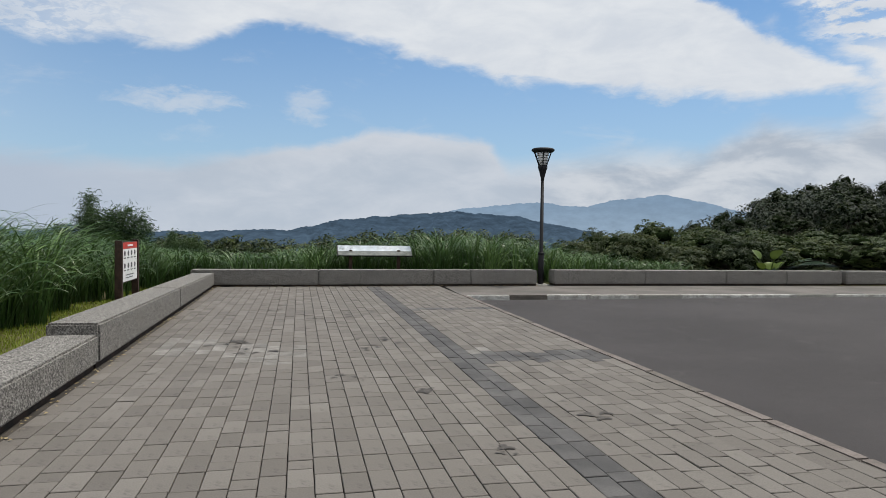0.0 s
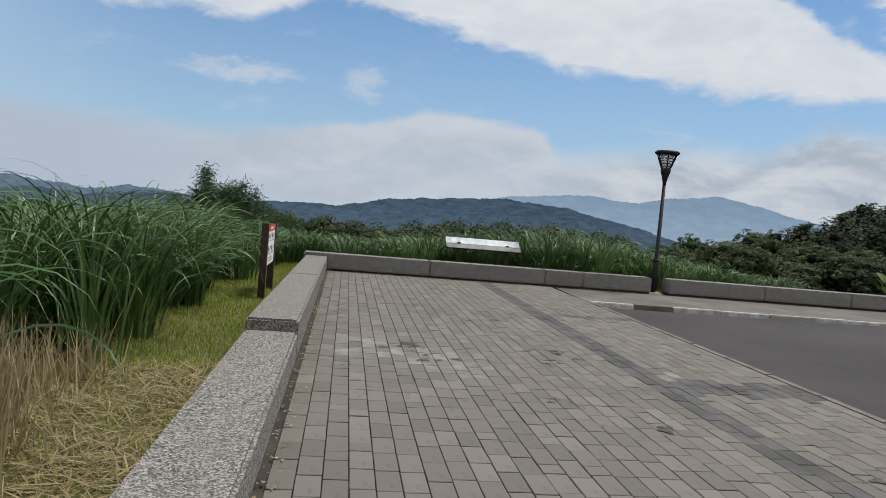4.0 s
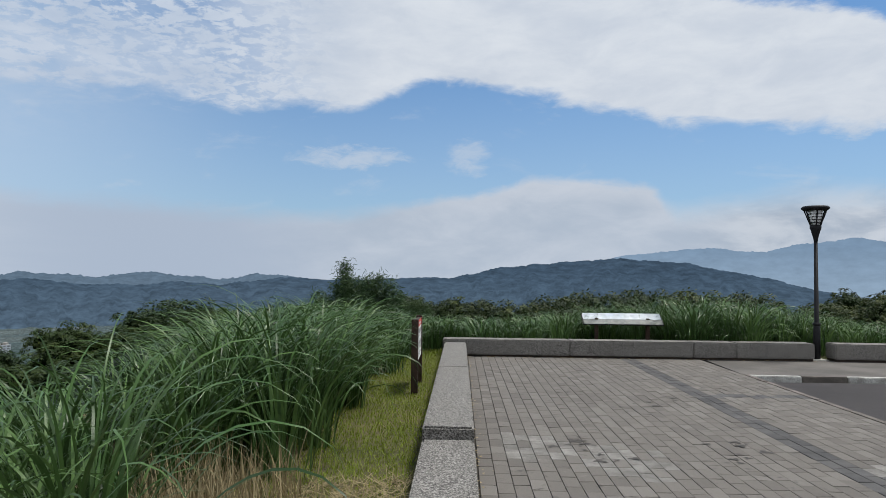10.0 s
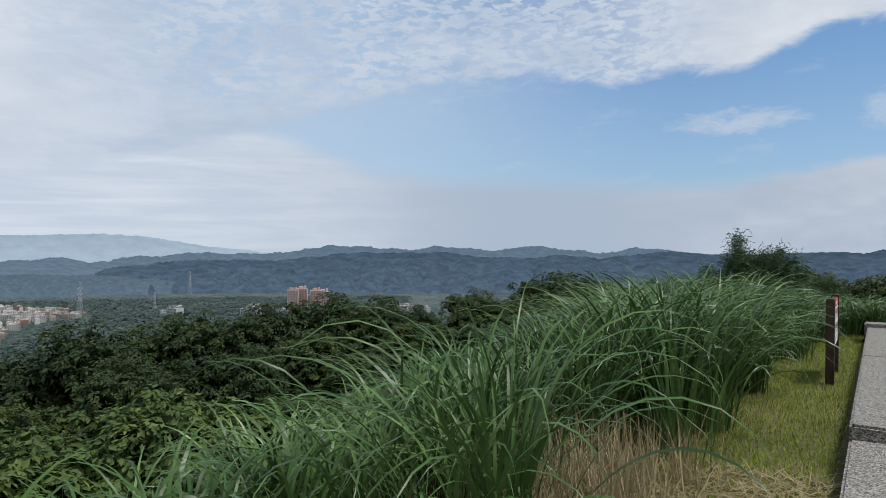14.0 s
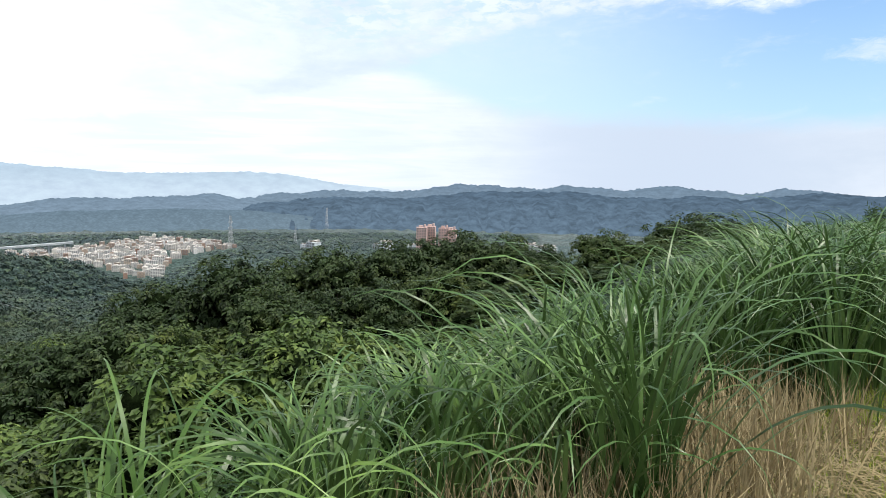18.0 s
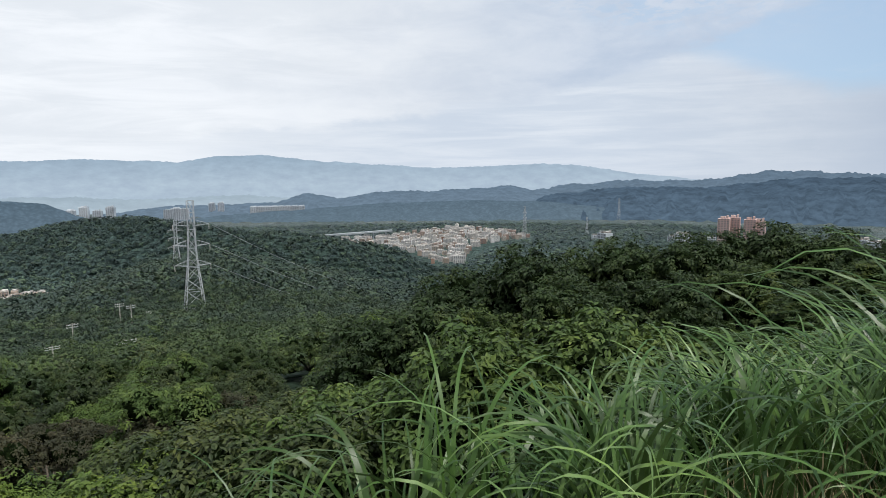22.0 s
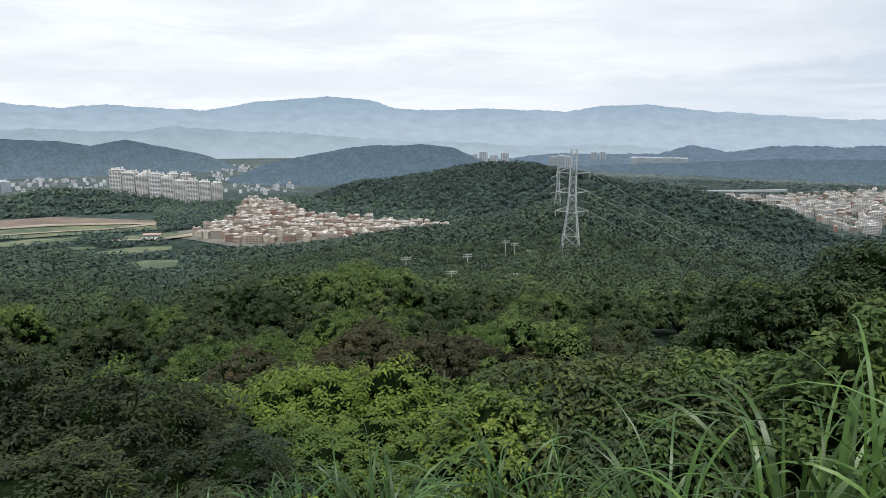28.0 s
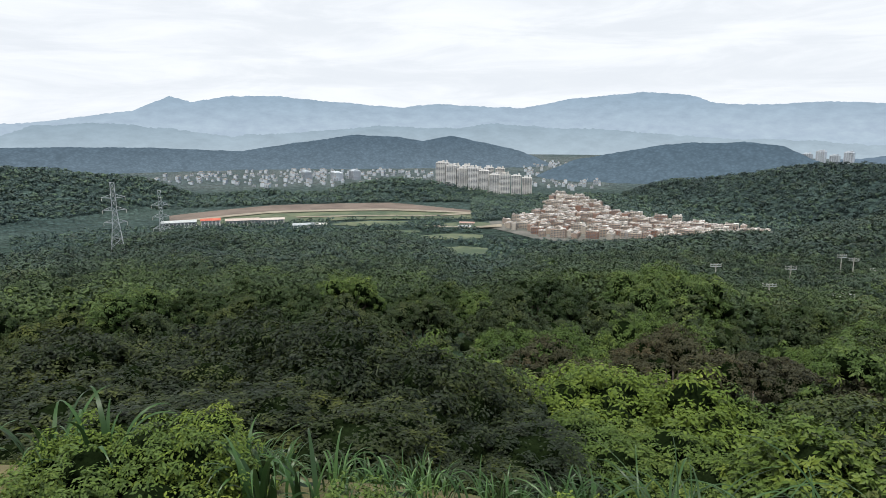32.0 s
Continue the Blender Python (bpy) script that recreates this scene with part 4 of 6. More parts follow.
def fountain(centres, per, el_pairs, low, high, label, segs=9, spread=0.07, width=(0.016, 0.031), lift=1.0):
    """Silvergrass clumps: blades rise close together and arch outwards near their tips."""
    c = np.repeat(centres, per, 0)
    off = rng.normal(0, spread, c.shape)
    p = c + off
    b_ = np.concatenate([p, ground_z(p[:, 0], p[:, 1])[:, None]], 1)
    own = np.repeat(rng.uniform(0.82, 1.06, len(centres)), per)  # some clumps stand taller
    h_ = np.clip(top_height(c[:, 0], c[:, 1], el_pairs) * own, low, high) * lift * rng.uniform(0.42, 1.0, len(c))
    dr = rng.uniform(1.7, 3.2, len(c))
    stiff = rng.random(len(c)) < 0.06
    dr = np.where(stiff, 0.35, dr)
    L_ = h_ * np.where(stiff, 1.0, 1.12 + 0.15 * dr)
    ln = np.clip(np.abs(rng.normal(0.05, 0.2, len(c))), 0, 0.6)
    return blades(b_, L_, rng.uniform(*width, len(c)), ln, dr, MAT_GRASS, "tall_grass", label, segs, out=np.arctan2(off[:, 1], off[:, 0]) + rng.normal(0, 0.5, len(c)), bend=2.4)


def scatter(n, x0, x1, y0, y1, keep=None):
    p = np.stack([rng.uniform(x0, x1, n), rng.uniform(y0, y1, n)], -1)
    return p if keep is None else p[keep(p[:, 0], p[:, 1])]


def clumped(centres, per, spread):
    c = np.repeat(centres, per, 0)
    p = c + rng.normal(0, spread, c.shape)
    return np.concatenate([p, ground_z(p[:, 0], p[:, 1])[:, None]], 1)


def grass_edge(y):
    """Where the tall grass begins, beside the mown strip."""
    return np.interp(y, [-14, 0, 2.2, 4, 6, 9, 12, 16, 20], [-4.5, -4.75, -4.85, -4.75, -4.45, -4.1, -4.15, -3.85, -3.3]) + 0.25 * np.sin(y * 1.7)


def clump_depth(x, y):
    return grass_edge(y) - x


def top_height(x, y, el_pairs):
    """Height of the ground's cover that reaches the given elevations as seen from the wall."""
    r_ = np.hypot(x - CX, y - CY)
    a_ = np.degrees(np.arctan2(-(x - CX), y - CY))
    pr_ = sorted(el_pairs)
    e_ = np.interp(a_, [p[0] for p in pr_], [p[1] for p in pr_])
    return 2.13 + r_ * np.tan(np.radians(e_)) - ground_z(x, y)


GRASS_EL = [(0, -3.0), (5.5, -3.2), (8, -2.4), (12, -2.2), (16, -2.7), (20, -4.0), (25, -5.4), (31, -7.6), (36, -10.4), (41, -13), (50, -15.2), (60, -18), (70, -18.5), (80, -23)]
left = scatter(760, -11, -3, 3.0, 24, lambda x, y: (clump_depth(x, y) > -0.05) & (clump_depth(x, y) < 1.9 + 0.16 * np.clip(y - 4, 0, 14)))
fountain(left, 46, GRASS_EL, 0.7, 2.3, "tall green silvergrass arching over the mown strip", 13, 0.1, (0.019, 0.036))
near = np.array([(-5.7, 2.6), (-5.4, 3.2), (-6.0, 2.0), (-5.9, 3.3), (-6.4, 2.8), (-5.5, 1.7), (-6.0, 1.3), (-6.6, 3.6), (-5.4, 3.9), (-6.2, 4.2), (-5.8, 2.2), (-5.2, 2.4), (-6.6, 2.2), (-5.3, 2.9)])
fountain(near, 24, [(40, -13), (55, -17), (60, -16.5), (67, -17), (74, -20.5), (82, -24.5), (95, -26)], 0.5, 2.0, "loose silvergrass clumps at the slope's edge", 14, 0.09, (0.024, 0.043))
row = scatter(150, -7.2, -4.9, -9, 1.6, lambda x, y: (x < -5.3) | (y < -1.2))
LOW_EL = [(70, -24), (87, -24.7), (99, -26.5), (107, -27.5), (116, -28.4), (126, -29.2), (134, -32), (139, -31), (141, -28), (144, -26), (147, -26), (149, -29), (151, -25), (156, -24), (170, -24)]
fountain(row, 13, LOW_EL, 0.3, 1.6, "low silvergrass along the top of the slope", 12, 0.07, (0.012, 0.024))
near = np.array([(-4.7, -2.1), (-4.85, -2.3), (-4.3, -3.1), (-4.2, -3.5), (-4.9, -1.9)])
fountain(near, 15, [(100, -26.5), (141, -27.5), (146, -26), (151, -25), (170, -24)], 0.5, 1.5, "broad pale silvergrass blades close to the wall", 12, 0.06, (0.022, 0.036))
back = scatter(640, -5.5, 17, 19.6, 23.4, lambda x, y: ((y > 20.5) | (x < 0.7) | (x > 3.6)) & (x < 13.2))
back[:, 1] -= np.clip(back[:, 0] - 8, 0, 20) * 0.079
fountain(back, 24, [(10, -2.6), (5, -3.2), (3, -3.5), (-2, -3.5), (-9, -3.0), (-12, -2.4), (-17, -1.7), (-21, -1.5), (-24, -1.7), (-29, -2.6), (-33, -3.2), (-40, -3.6), (-50, -3.8)], 0.5, 2.3, "silvergrass thicket behind the far wall", 10, 0.1, (0.022, 0.042))
dry = scatter(420, -6.2, -3.6, 3.2, 7.2, lambda x, y: np.abs(x - grass_edge(y) - 0.12) < 0.5)
b = clumped(dry, 14, 0.16)
blades(b, rng.uniform(0.25, 0.8, len(b)), rng.uniform(0.007, 0.016, len(b)), rng.normal(0.25, 0.2, len(b)), rng.uniform(0.0, 0.9, len(b)), MAT_STRAW, "dry_grass", "pale dead stalks at the foot of the grass", 4)
mown = scatter(70000, -5.6, -2.86, 2.2, 20, lambda x, y: x > grass_edge(y) - 0.3)
b = np.concatenate([mown, ground_z(mown[:, 0], mown[:, 1])[:, None]], 1)
hay = (b[:, 1] < 7.5 + 1.2 * fbm(b[:, 0] * 0.9, b[:, 1] * 0.9, 8) * 3) & (rng.random(len(b)) < 0.5)
g = b[~hay]
blades(g, rng.uniform(0.03, 0.1, len(g)), rng.uniform(0.007, 0.013, len(g)), rng.normal(0.3, 0.3, len(g)), rng.uniform(0.2, 1.3, len(g)), MAT_LAWN, "mown_grass", "short mown green grass strip", 3)
h = b[hay]
h[:, 2] += rng.uniform(0, 0.05, len(h))
blades(h, rng.uniform(0.08, 0.36, len(h)), rng.uniform(0.005, 0.012, len(h)), rng.uniform(1.1, 1.55, len(h)), rng.uniform(0.0, 0.3, len(h)), MAT_STRAW, "cut_hay", "cut dry grass lying on the strip", 3)

# strip of soil and turf under them
bm = bmesh.new()
tx, ty = np.meshgrid(np.linspace(-8.5, -2.8, 24), np.linspace(-12, 19.6, 70), indexing="ij")
tz = ground_z(tx, ty) + 0.02
vs = np.stack([tx, ty, tz], -1).reshape(-1, 3)
ii = np.arange(23)[:, None] * 70 + np.arange(69)
tagged(link_mesh("turf", vs, np.stack([ii, ii + 70, ii + 71, ii + 1], -1).reshape(-1, 4), MAT_SOIL, smooth=True), "brown soil and thin turf outside the wall", "ground", kind="structure")
bm.free()
bx, by = np.meshgrid(np.linspace(-6, 34, 60), np.linspace(0, 6, 10), indexing="ij")
bY = BACK_Y + 0.3 + by - np.clip(bx - 7.4, 0, 30) * 0.079
vs = np.stack([bx, bY, np.maximum(ground_z(bx, bY), -0.3) + 0.02 + 0 * bx], -1).reshape(-1, 3)
ii = np.arange(59)[:, None] * 10 + np.arange(9)
tagged(link_mesh("turf", vs, np.stack([ii, ii + 10, ii + 11, ii + 1], -1).reshape(-1, 4), MAT_SOIL, smooth=True), "soil under the thicket behind the wall", "ground", kind="structure")


def leaf_cloud(n, lobes, leaf, flat=0.5, seed=1, per=56):
    """Tufts of leaves, each a small dome, over a set of lobes (centre, radii): verts and faces."""
    g = np.random.default_rng(seed)
    up = np.array([0, 0, 1.0])
    c = np.array([l[:3] for l in lobes], float)
    rad = np.array([l[3:6] for l in lobes], float)
    m = n // per
    pick = g.choice(len(lobes), m, p=(rad.prod(1) ** 0.66) / (rad.prod(1) ** 0.66).sum())
    pick = np.sort(pick)
    first = np.searchsorted(pick, np.arange(len(lobes)))
    k = np.arange(m) - first[pick]
    zz = 1 - (k + 0.5) / np.bincount(pick, minlength=len(lobes))[pick] * 1.5
    ph = k * 2.39996 + pick
    rad_h = np.sqrt(np.clip(1 - zz * zz, 0, 1))
    d = unit(np.stack([rad_h * np.cos(ph), rad_h * np.sin(ph), zz], -1) + g.normal(size=(m, 3)) * 0.14)
    tuft = c[pick] + d * rad[pick] * g.uniform(0.68, 1.12, m)[:, None]
    rt = rad[pick].mean(1) * g.uniform(0.2, 0.44, m)
    lean = unit(d * 0.75 + up * 0.6)
    n = m * per
    tuft, lean, rt = np.repeat(tuft, per, 0), np.repeat(lean, per, 0), np.repeat(rt, per)[:, None]
    q = unit(lean * 0.8 + g.normal(size=(n, 3)) * 0.55)
    p = tuft + q * rt * g.uniform(0.62, 1.06, n)[:, None] * (1, 1, 0.8)
    nrm = unit(q * 0.75 + up * (0.2 + 0.3 * flat) + g.normal(size=(n, 3)) * 0.24)
    out = g.normal(size=(n, 3)) * 0.55 + q - up * 0.3
    out = unit(out - nrm * (out * nrm).sum(1)[:, None])
    s = leaf * g.uniform(0.65, 1.3, n)[:, None]
    side = np.cross(nrm, out)
    V = np.stack([p, p + out * s * 0.5 + side * s * 0.25, p + out * s - nrm * s * 0.12, p + out * s * 0.5 - side * s * 0.25], 1).reshape(-1, 3)
    return V, np.arange(n * 4).reshape(-1, 4)


def lobes_of(seed, spread, height, count, size):
    g = np.random.default_rng(seed)
    out = []
    for k in range(count):
        a, q = g.uniform(0, 6.283), math.sqrt(g.uniform(0, 1)) * spread
        z = height * (0.62 + 0.36 * g.random()) * (1 - 0.58 * (q / spread) ** 2)
        r_ = size * g.uniform(0.6, 1.25)
        out.append((q * math.cos(a), q * math.sin(a), z, r_, r_, r_ * g.uniform(0.75, 0.95)))
    return out


def core_mesh(lobes, shrink=0.66):
    bm = bmesh.new()
    for x_, y_, z_, a_, b_, c_ in lobes:
        bmesh.ops.create_icosphere(bm, subdivisions=2, radius=1.0, matrix=Matrix.Translation((x_, y_, z_)) @ Matrix.Diagonal((a_ * shrink, b_ * shrink, c_ * shrink, 1)))
    for v in bm.verts:
        v.co += Vector((noise.noise(v.co * 2.3), noise.noise(v.co * 2.3 + Vector((7, 3, 1))), noise.noise(v.co * 2.3 + Vector((1, 9, 4))))) * 0.14
    return bm


def limbs_mesh(lobes, trunk):
    bm = bmesh.new()
    g = random.Random(len(lobes))
    fork = Vector((0, 0, min(l[2] for l in lobes) * 0.45))
    tube(bm, [(0, 0, -0.8), fork * 0.5, fork], [trunk * 1.2, trunk, trunk * 0.9], 8)
    for l in lobes:
        e = Vector(l[:3])
        mid = fork.lerp(e, 0.5) + Vector((g.uniform(-0.2, 0.2), g.uniform(-0.2, 0.2), 0.15))
        tube(bm, [fork, mid, e], [trunk * 0.6, trunk * 0.4, trunk * 0.12], 6)
    return bm


def make_tree(name, lobes, leaves, leaf, mat, label, category, trunk=0.09, flat=0.5, seed=1):
    t = tagged(empty(name), label, category)
    part("trunk", limbs_mesh(lobes, trunk), MAT_BARK, t, smooth=True)
    V, F = leaf_cloud(leaves, lobes, leaf, flat, seed)
    c = link_mesh("crown", V, F, mat, t)
    # added dark body, imitates the shade deep inside the crown
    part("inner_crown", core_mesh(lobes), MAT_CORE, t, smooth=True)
    return t


def polar(a, r):
    return CX - math.sin(radians(a)) * r, CY + math.cos(radians(a)) * r


def plant(proto, places, group, tall):
    """Copies of a plant of that height; each place: azimuth, distance, elevation of its top from the wall."""
    for k, (a, r, e) in enumerate(places):
        x_, y_ = polar(a, r)
        g_ = float(ground_z(x_, y_)) - 0.15
        top = 2.13 + r * math.tan(radians(e))
        s_ = min(max((top - g_) / tall, 0.35), 2.2)
        z_ = min(g_, top - tall * s_)
        wide = min(max(s_, 0.75), 1.35)
        m = Matrix.Translation((x_, y_, z_)) @ Matrix.Rotation(k * 2.4 + a, 4, "Z")
        if k == 0 and not proto.get("placed"):
            ob = proto
            proto["placed"] = 1
            proto.matrix_basis = m
        else:
            ob = copy_thing(proto, m)
        ob.scale = (wide, wide, s_)
        ob["group"] = group


def ring(pairs, a0, a1, step, r0, r1, jitter=0.5, seed=1, skip=0.0):
    """Places on a ring whose tops follow an elevation curve."""
    g_ = random.Random(seed)
    out, a_ = [], a0
    pairs = sorted(pairs)
    while a_ < a1:
        r_ = g_.uniform(r0, r1)
        e_ = float(np.interp(a_, [p[0] for p in pairs], [p[1] for p in pairs]))
        if g_.random() >= skip:
            out.append((a_, r_, e_ + 0.25 * jitter - abs(g_.gauss(0, jitter * 1.7))))
        a_ += step * g_.uniform(0.7, 1.3)
    return out


def shard_woods(name, azr, rr, count, size, shards, leaf, mat, label, seed, keep=None, tufts=1, tall=0.7, relief=0.8):
    """Crowns built of leafy sprays in tufts, for the slope beyond the single trees; each crown has a tone of its own."""
    g = np.random.default_rng(seed)
    up = np.array([0, 0, 1.0])
    a = g.uniform(*azr, count)
    r = np.sqrt(g.uniform(rr[0] ** 2, rr[1] ** 2, count))
    x, y = CX - np.sin(np.radians(a)) * r, CY + np.cos(np.radians(a)) * r
    if keep is not None:
        ok = keep(x, y, a, r)
        x, y, count = x[ok], y[ok], int(ok.sum())
    s = g.uniform(*size, count)
    z = ground_z(x, y) + g.uniform(0.6, 1.5, count) * s * tall
    per = shards // tufts
    m, n = count * tufts, count * tufts * per
    d = g.normal(size=(m, 3))
    d[:, 2] = np.abs(d[:, 2]) * 1.1 - 0.1
    d = unit(d)
    ts = np.repeat(s, tufts)
    mid_ = np.stack([np.repeat(x, tufts), np.repeat(y, tufts), np.repeat(z, tufts)], -1)
    rt = ts.copy()
    if tufts > 1:
        mid_ = mid_ + d * ts[:, None] * g.uniform(0.55, 0.85, m)[:, None] * (1, 1, 0.8)
        rt = ts * g.uniform(0.28, 0.5, m)
        d = unit(d * 0.7 + up * 0.6)
    else:
        d = np.broadcast_to(up, (m, 3))
    D, S = np.repeat(d, per, 0), np.repeat(rt, per)[:, None]
    q = unit(D * (0.75 if tufts > 1 else 0.55) + g.normal(size=(n, 3)) * 0.6)
    lump = 0.75 + 0.5 * vnoise(q[:, 0] * 2.2 + np.repeat(np.arange(m), per) * 3.7, q[:, 1] * 2.2 + q[:, 2], seed)[:, None]
    P = np.repeat(mid_, per, 0) + q * S * (1, 1, 0.8) * (lump if tufts == 1 else g.uniform(0.7, 1.05, (n, 1)))
    nrm = unit(q * relief + up * (1.1 - relief) + g.normal(size=(n, 3)) * 0.35 * relief)
    u = unit(np.cross(nrm, g.normal(size=(n, 3))))
    w = np.cross(nrm, u)
    L = leaf * g.uniform(0.6, 1.4, n)[:, None]
    V = np.stack([P - u * L, P - w * L * 0.6 - nrm * L * 0.15, P + u * L, P + w * L * 0.6 - nrm * L * 0.15], 1).reshape(-1, 3)
    ob = link_mesh(name, V, np.arange(n * 4).reshape(-1, 4), mat)
    ob.data.attributes.new("tone", "FLOAT", "POINT").data.foreach_set("value", np.repeat(g.random(count), tufts * per * 4).astype(np.float32))
    return tagged(ob, label, "woods", kind="stuff")


EL_DARK = [(14, -2.5), (18.5, -2.5), (20.7, -1.9), (24, -2.5), (26.5, -3.5), (31, -3.5), (34.5, -5.1), (37, -4.9), (40, -4.0), (45, -4.8), (50, -5.9), (53.5, -5.7), (57, -7.0), (60, -6.3), (64, -6.6), (67.5, -7.8), (71, -9.6)]
EL_BUSH = [(32, -11.5), (36, -9.7), (41, -9.7), (45, -12.6), (49, -12), (53, -10.6), (57, -10.6), (60, -12), (67, -12.6), (72, -15), (75, -15.6), (80, -18.3)]
EL_SHRUB = [(72, -17), (80, -18.6), (87, -19.8), (90, -20.6), (96, -22), (102, -22.4), (106, -21), (110, -20.2), (120, -20), (125, -21.5), (130, -23), (160, -23)]
EL_MID = [(60, -11.2), (66, -12.2), (71, -14.2), (75, -15), (79, -16.6), (83, -15.9), (88, -15), (94, -15.4), (99, -15.8), (103, -16.4), (107, -15.2), (112, -14.8), (118, -15.8), (123, -17.6), (128, -17.4), (136, -16), (160, -16)]
EL_FAR = [(60, -9.5), (70, -11), (80, -12.6), (90, -13.2), (101, -13.3), (105.6, -12.7), (108, -11.4), (113, -11.9), (119, -12.4), (124, -13.6), (131, -12.9), (138, -12.3), (149, -12.1), (160, -11)]
shrub_a = make_tree("shrub", lobes_of(3, 1.6, 2.6, 14, 0.72), 16100, 0.14, MAT_LEAF_BRIGHT, "broad-leaved bright green shrub on the slope", "shrub", 0.05, 0.6, 3)
plant(shrub_a, ring(EL_BUSH, 34, 84, 10, 9.0, 11.5, 0.4, 2) + ring(EL_SHRUB, 82, 100, 12, 9, 11.5, 0.5, 3), "shrubs on the slope", 3.1)
shrub_b = make_tree("shrub", lobes_of(11, 1.9, 2.4, 17, 0.72), 21000, 0.12, MAT_LEAF_MID, "spreading leafy shrub on the slope", "shrub", 0.05, 0.65, 5)
plant(shrub_b, ring(EL_SHRUB, 82, 97, 9, 9.0, 11, 0.8, 4) + ring([(62, -13), (70, -13.5), (80, -17.5), (95, -19.5)], 62, 95, 10, 15, 18, 0.8, 5), "shrubs on the slope", 2.9)
vine = make_tree("shrub", lobes_of(17, 2.1, 2.3, 20, 0.7), 28000, 0.085, MAT_LEAF_VINE, "creeper-covered shrub with light yellow-green leaves", "shrub", 0.05, 0.9, 8)
plant(vine, ring([(92, -21.5), (96, -21.8), (101, -21.4), (104, -20.4), (108, -19.4), (113, -19.2), (117, -20), (121, -18.8), (126, -20.2)], 92, 128, 9, 12.5, 16, 0.3, 7) + ring([(90, -24.5), (127, -24)], 97, 128, 9, 9.0, 11, 0.6, 37) + [(108.5, 31, -15.0), (96, 34, -15.4), (118.5, 27, -16.2), (131, 17, -17.6)], "shrubs on the slope", 2.8)
dome = make_tree("tree", lobes_of(23, 2.6, 5.0, 20, 0.95), 21000, 0.16, MAT_LEAF_DARK, "dark evergreen tree with a rounded crown", "tree", 0.14, 0.6, 9)
plant(dome, ring([(a_, e_ + 0.45) for a_, e_ in EL_DARK], 15, 71, 3.8, 31, 37, 0.42, 8) + ring([(20, -5), (40, -7), (60, -8.6), (75, -11.8)], 22, 76, 5.0, 24, 29, 0.6, 9), "evergreen trees below the plaza", 5.7)
brown = make_tree("tree", lobes_of(29, 2.8, 4.6, 21, 0.9), 21000, 0.14, MAT_LEAF_BROWN, "dull brown-green tree on the slope", "tree", 0.14, 0.6, 10)
plant(brown, ring([(90, -15.2), (96, -16.2), (104, -15.5), (110, -15.6), (117, -15.8), (122, -16.6)], 91, 121, 8, 24, 30, 0.35, 10), "trees on the slope", 5.3)
mid = make_tree("tree", lobes_of(31, 2.7, 4.6, 20, 0.92), 21000, 0.15, MAT_LEAF_MID, "leafy green tree on the slope", "tree", 0.13, 0.65, 12)
plant(mid, ring([(a_, e_ + 0.4) for a_, e_ in EL_MID], 60, 92, 9, 26, 34, 0.95, 11) + ring([(a_, e_ + 0.4) for a_, e_ in EL_MID], 121, 172, 9, 26, 34, 0.95, 31) + ring([(60, -10.2), (80, -13.6), (100, -13.9), (160, -13.2)], 58, 172, 7.0, 38, 48, 0.9, 12), "trees on the slope", 5.3)
mid2 = make_tree("tree", lobes_of(37, 2.9, 4.6, 20, 0.95), 21000, 0.16, MAT_LEAF_DARK, "dark leafy tree on the slope", "tree", 0.13, 0.65, 14)
plant(mid2, ring([(70, -14.6), (80, -16.6), (92, -17.6)], 70, 92, 11, 19, 25, 0.8, 13) + ring([(124, -18), (160, -16.5)], 126, 172, 11, 19, 25, 0.8, 32) + ring([(a_, e_ + 0.3) for a_, e_ in EL_FAR], 58, 172, 4.8, 55, 68, 0.75, 14), "trees on the slope", 5.3)
mid3 = make_tree("tree", lobes_of(41, 2.5, 4.4, 19, 0.9), 18200, 0.15, MAT_LEAF_BRIGHT, "light green tree on the slope", "tree", 0.13, 0.7, 15)
plant(mid3, ring(EL_FAR, 74, 160, 14, 48, 58, 0.7, 15) + [(105.5, 52, -11.8), (107.4, 53, -11.2), (109.3, 52, -11.7), (107.5, 49, -12.2), (76, 27, -14.6), (92, 27, -15.4)], "trees on the slope", 5.1)
front = make_tree("tree", lobes_of(43, 1.9, 3.6, 21, 0.72), 28000, 0.09, MAT_LEAF_FRONT, "dense small-leaved tree close below the wall", "tree", 0.1, 0.45, 16)
plant(front, [(136, 10, -15.2), (128.5, 11.5, -16.8), (141, 10.5, -15.2), (132.5, 11, -16), (145, 11, -14.6), (130, 9.5, -19), (154, 9.5, -14.6), (162, 10, -15), (171, 9, -15), (125, 8.6, -25), (141, 7.6, -22), (150, 7.6, -21), (133, 6.8, -27), (159, 7, -19)], "trees on the slope", 4.2)
weed = make_tree("weed", lobes_of(51, 0.8, 0.5, 14, 0.28), 14000, 0.034, MAT_LEAF_VINE, "low creeping weed with small fresh green leaves", "plant", 0.012, 0.9, 18)
for k, (x_, y_) in enumerate([(-4.1, -2.6), (-4.5, -2.9), (-4.9, -0.2), (-5.1, 0.9), (-4.9, 1.9), (-5.3, 0.3), (-4.2, -1.2), (-4.1, 0.1), (-4.2, 1.4), (-3.5, -0.4), (-3.4, 0.9)]):
    m = Matrix.Translation((x_, y_, float(ground_z(x_, y_)) - 0.12)) @ Matrix.Rotation(k * 2.1, 4, "Z") @ Matrix.Scale(0.85 + 0.1 * (k % 4), 4)
    if k:
        copy_thing(weed, m)["group"] = "weeds beside the wall"
    else:
        weed.matrix_basis = m
        weed["group"] = "weeds beside the wall"
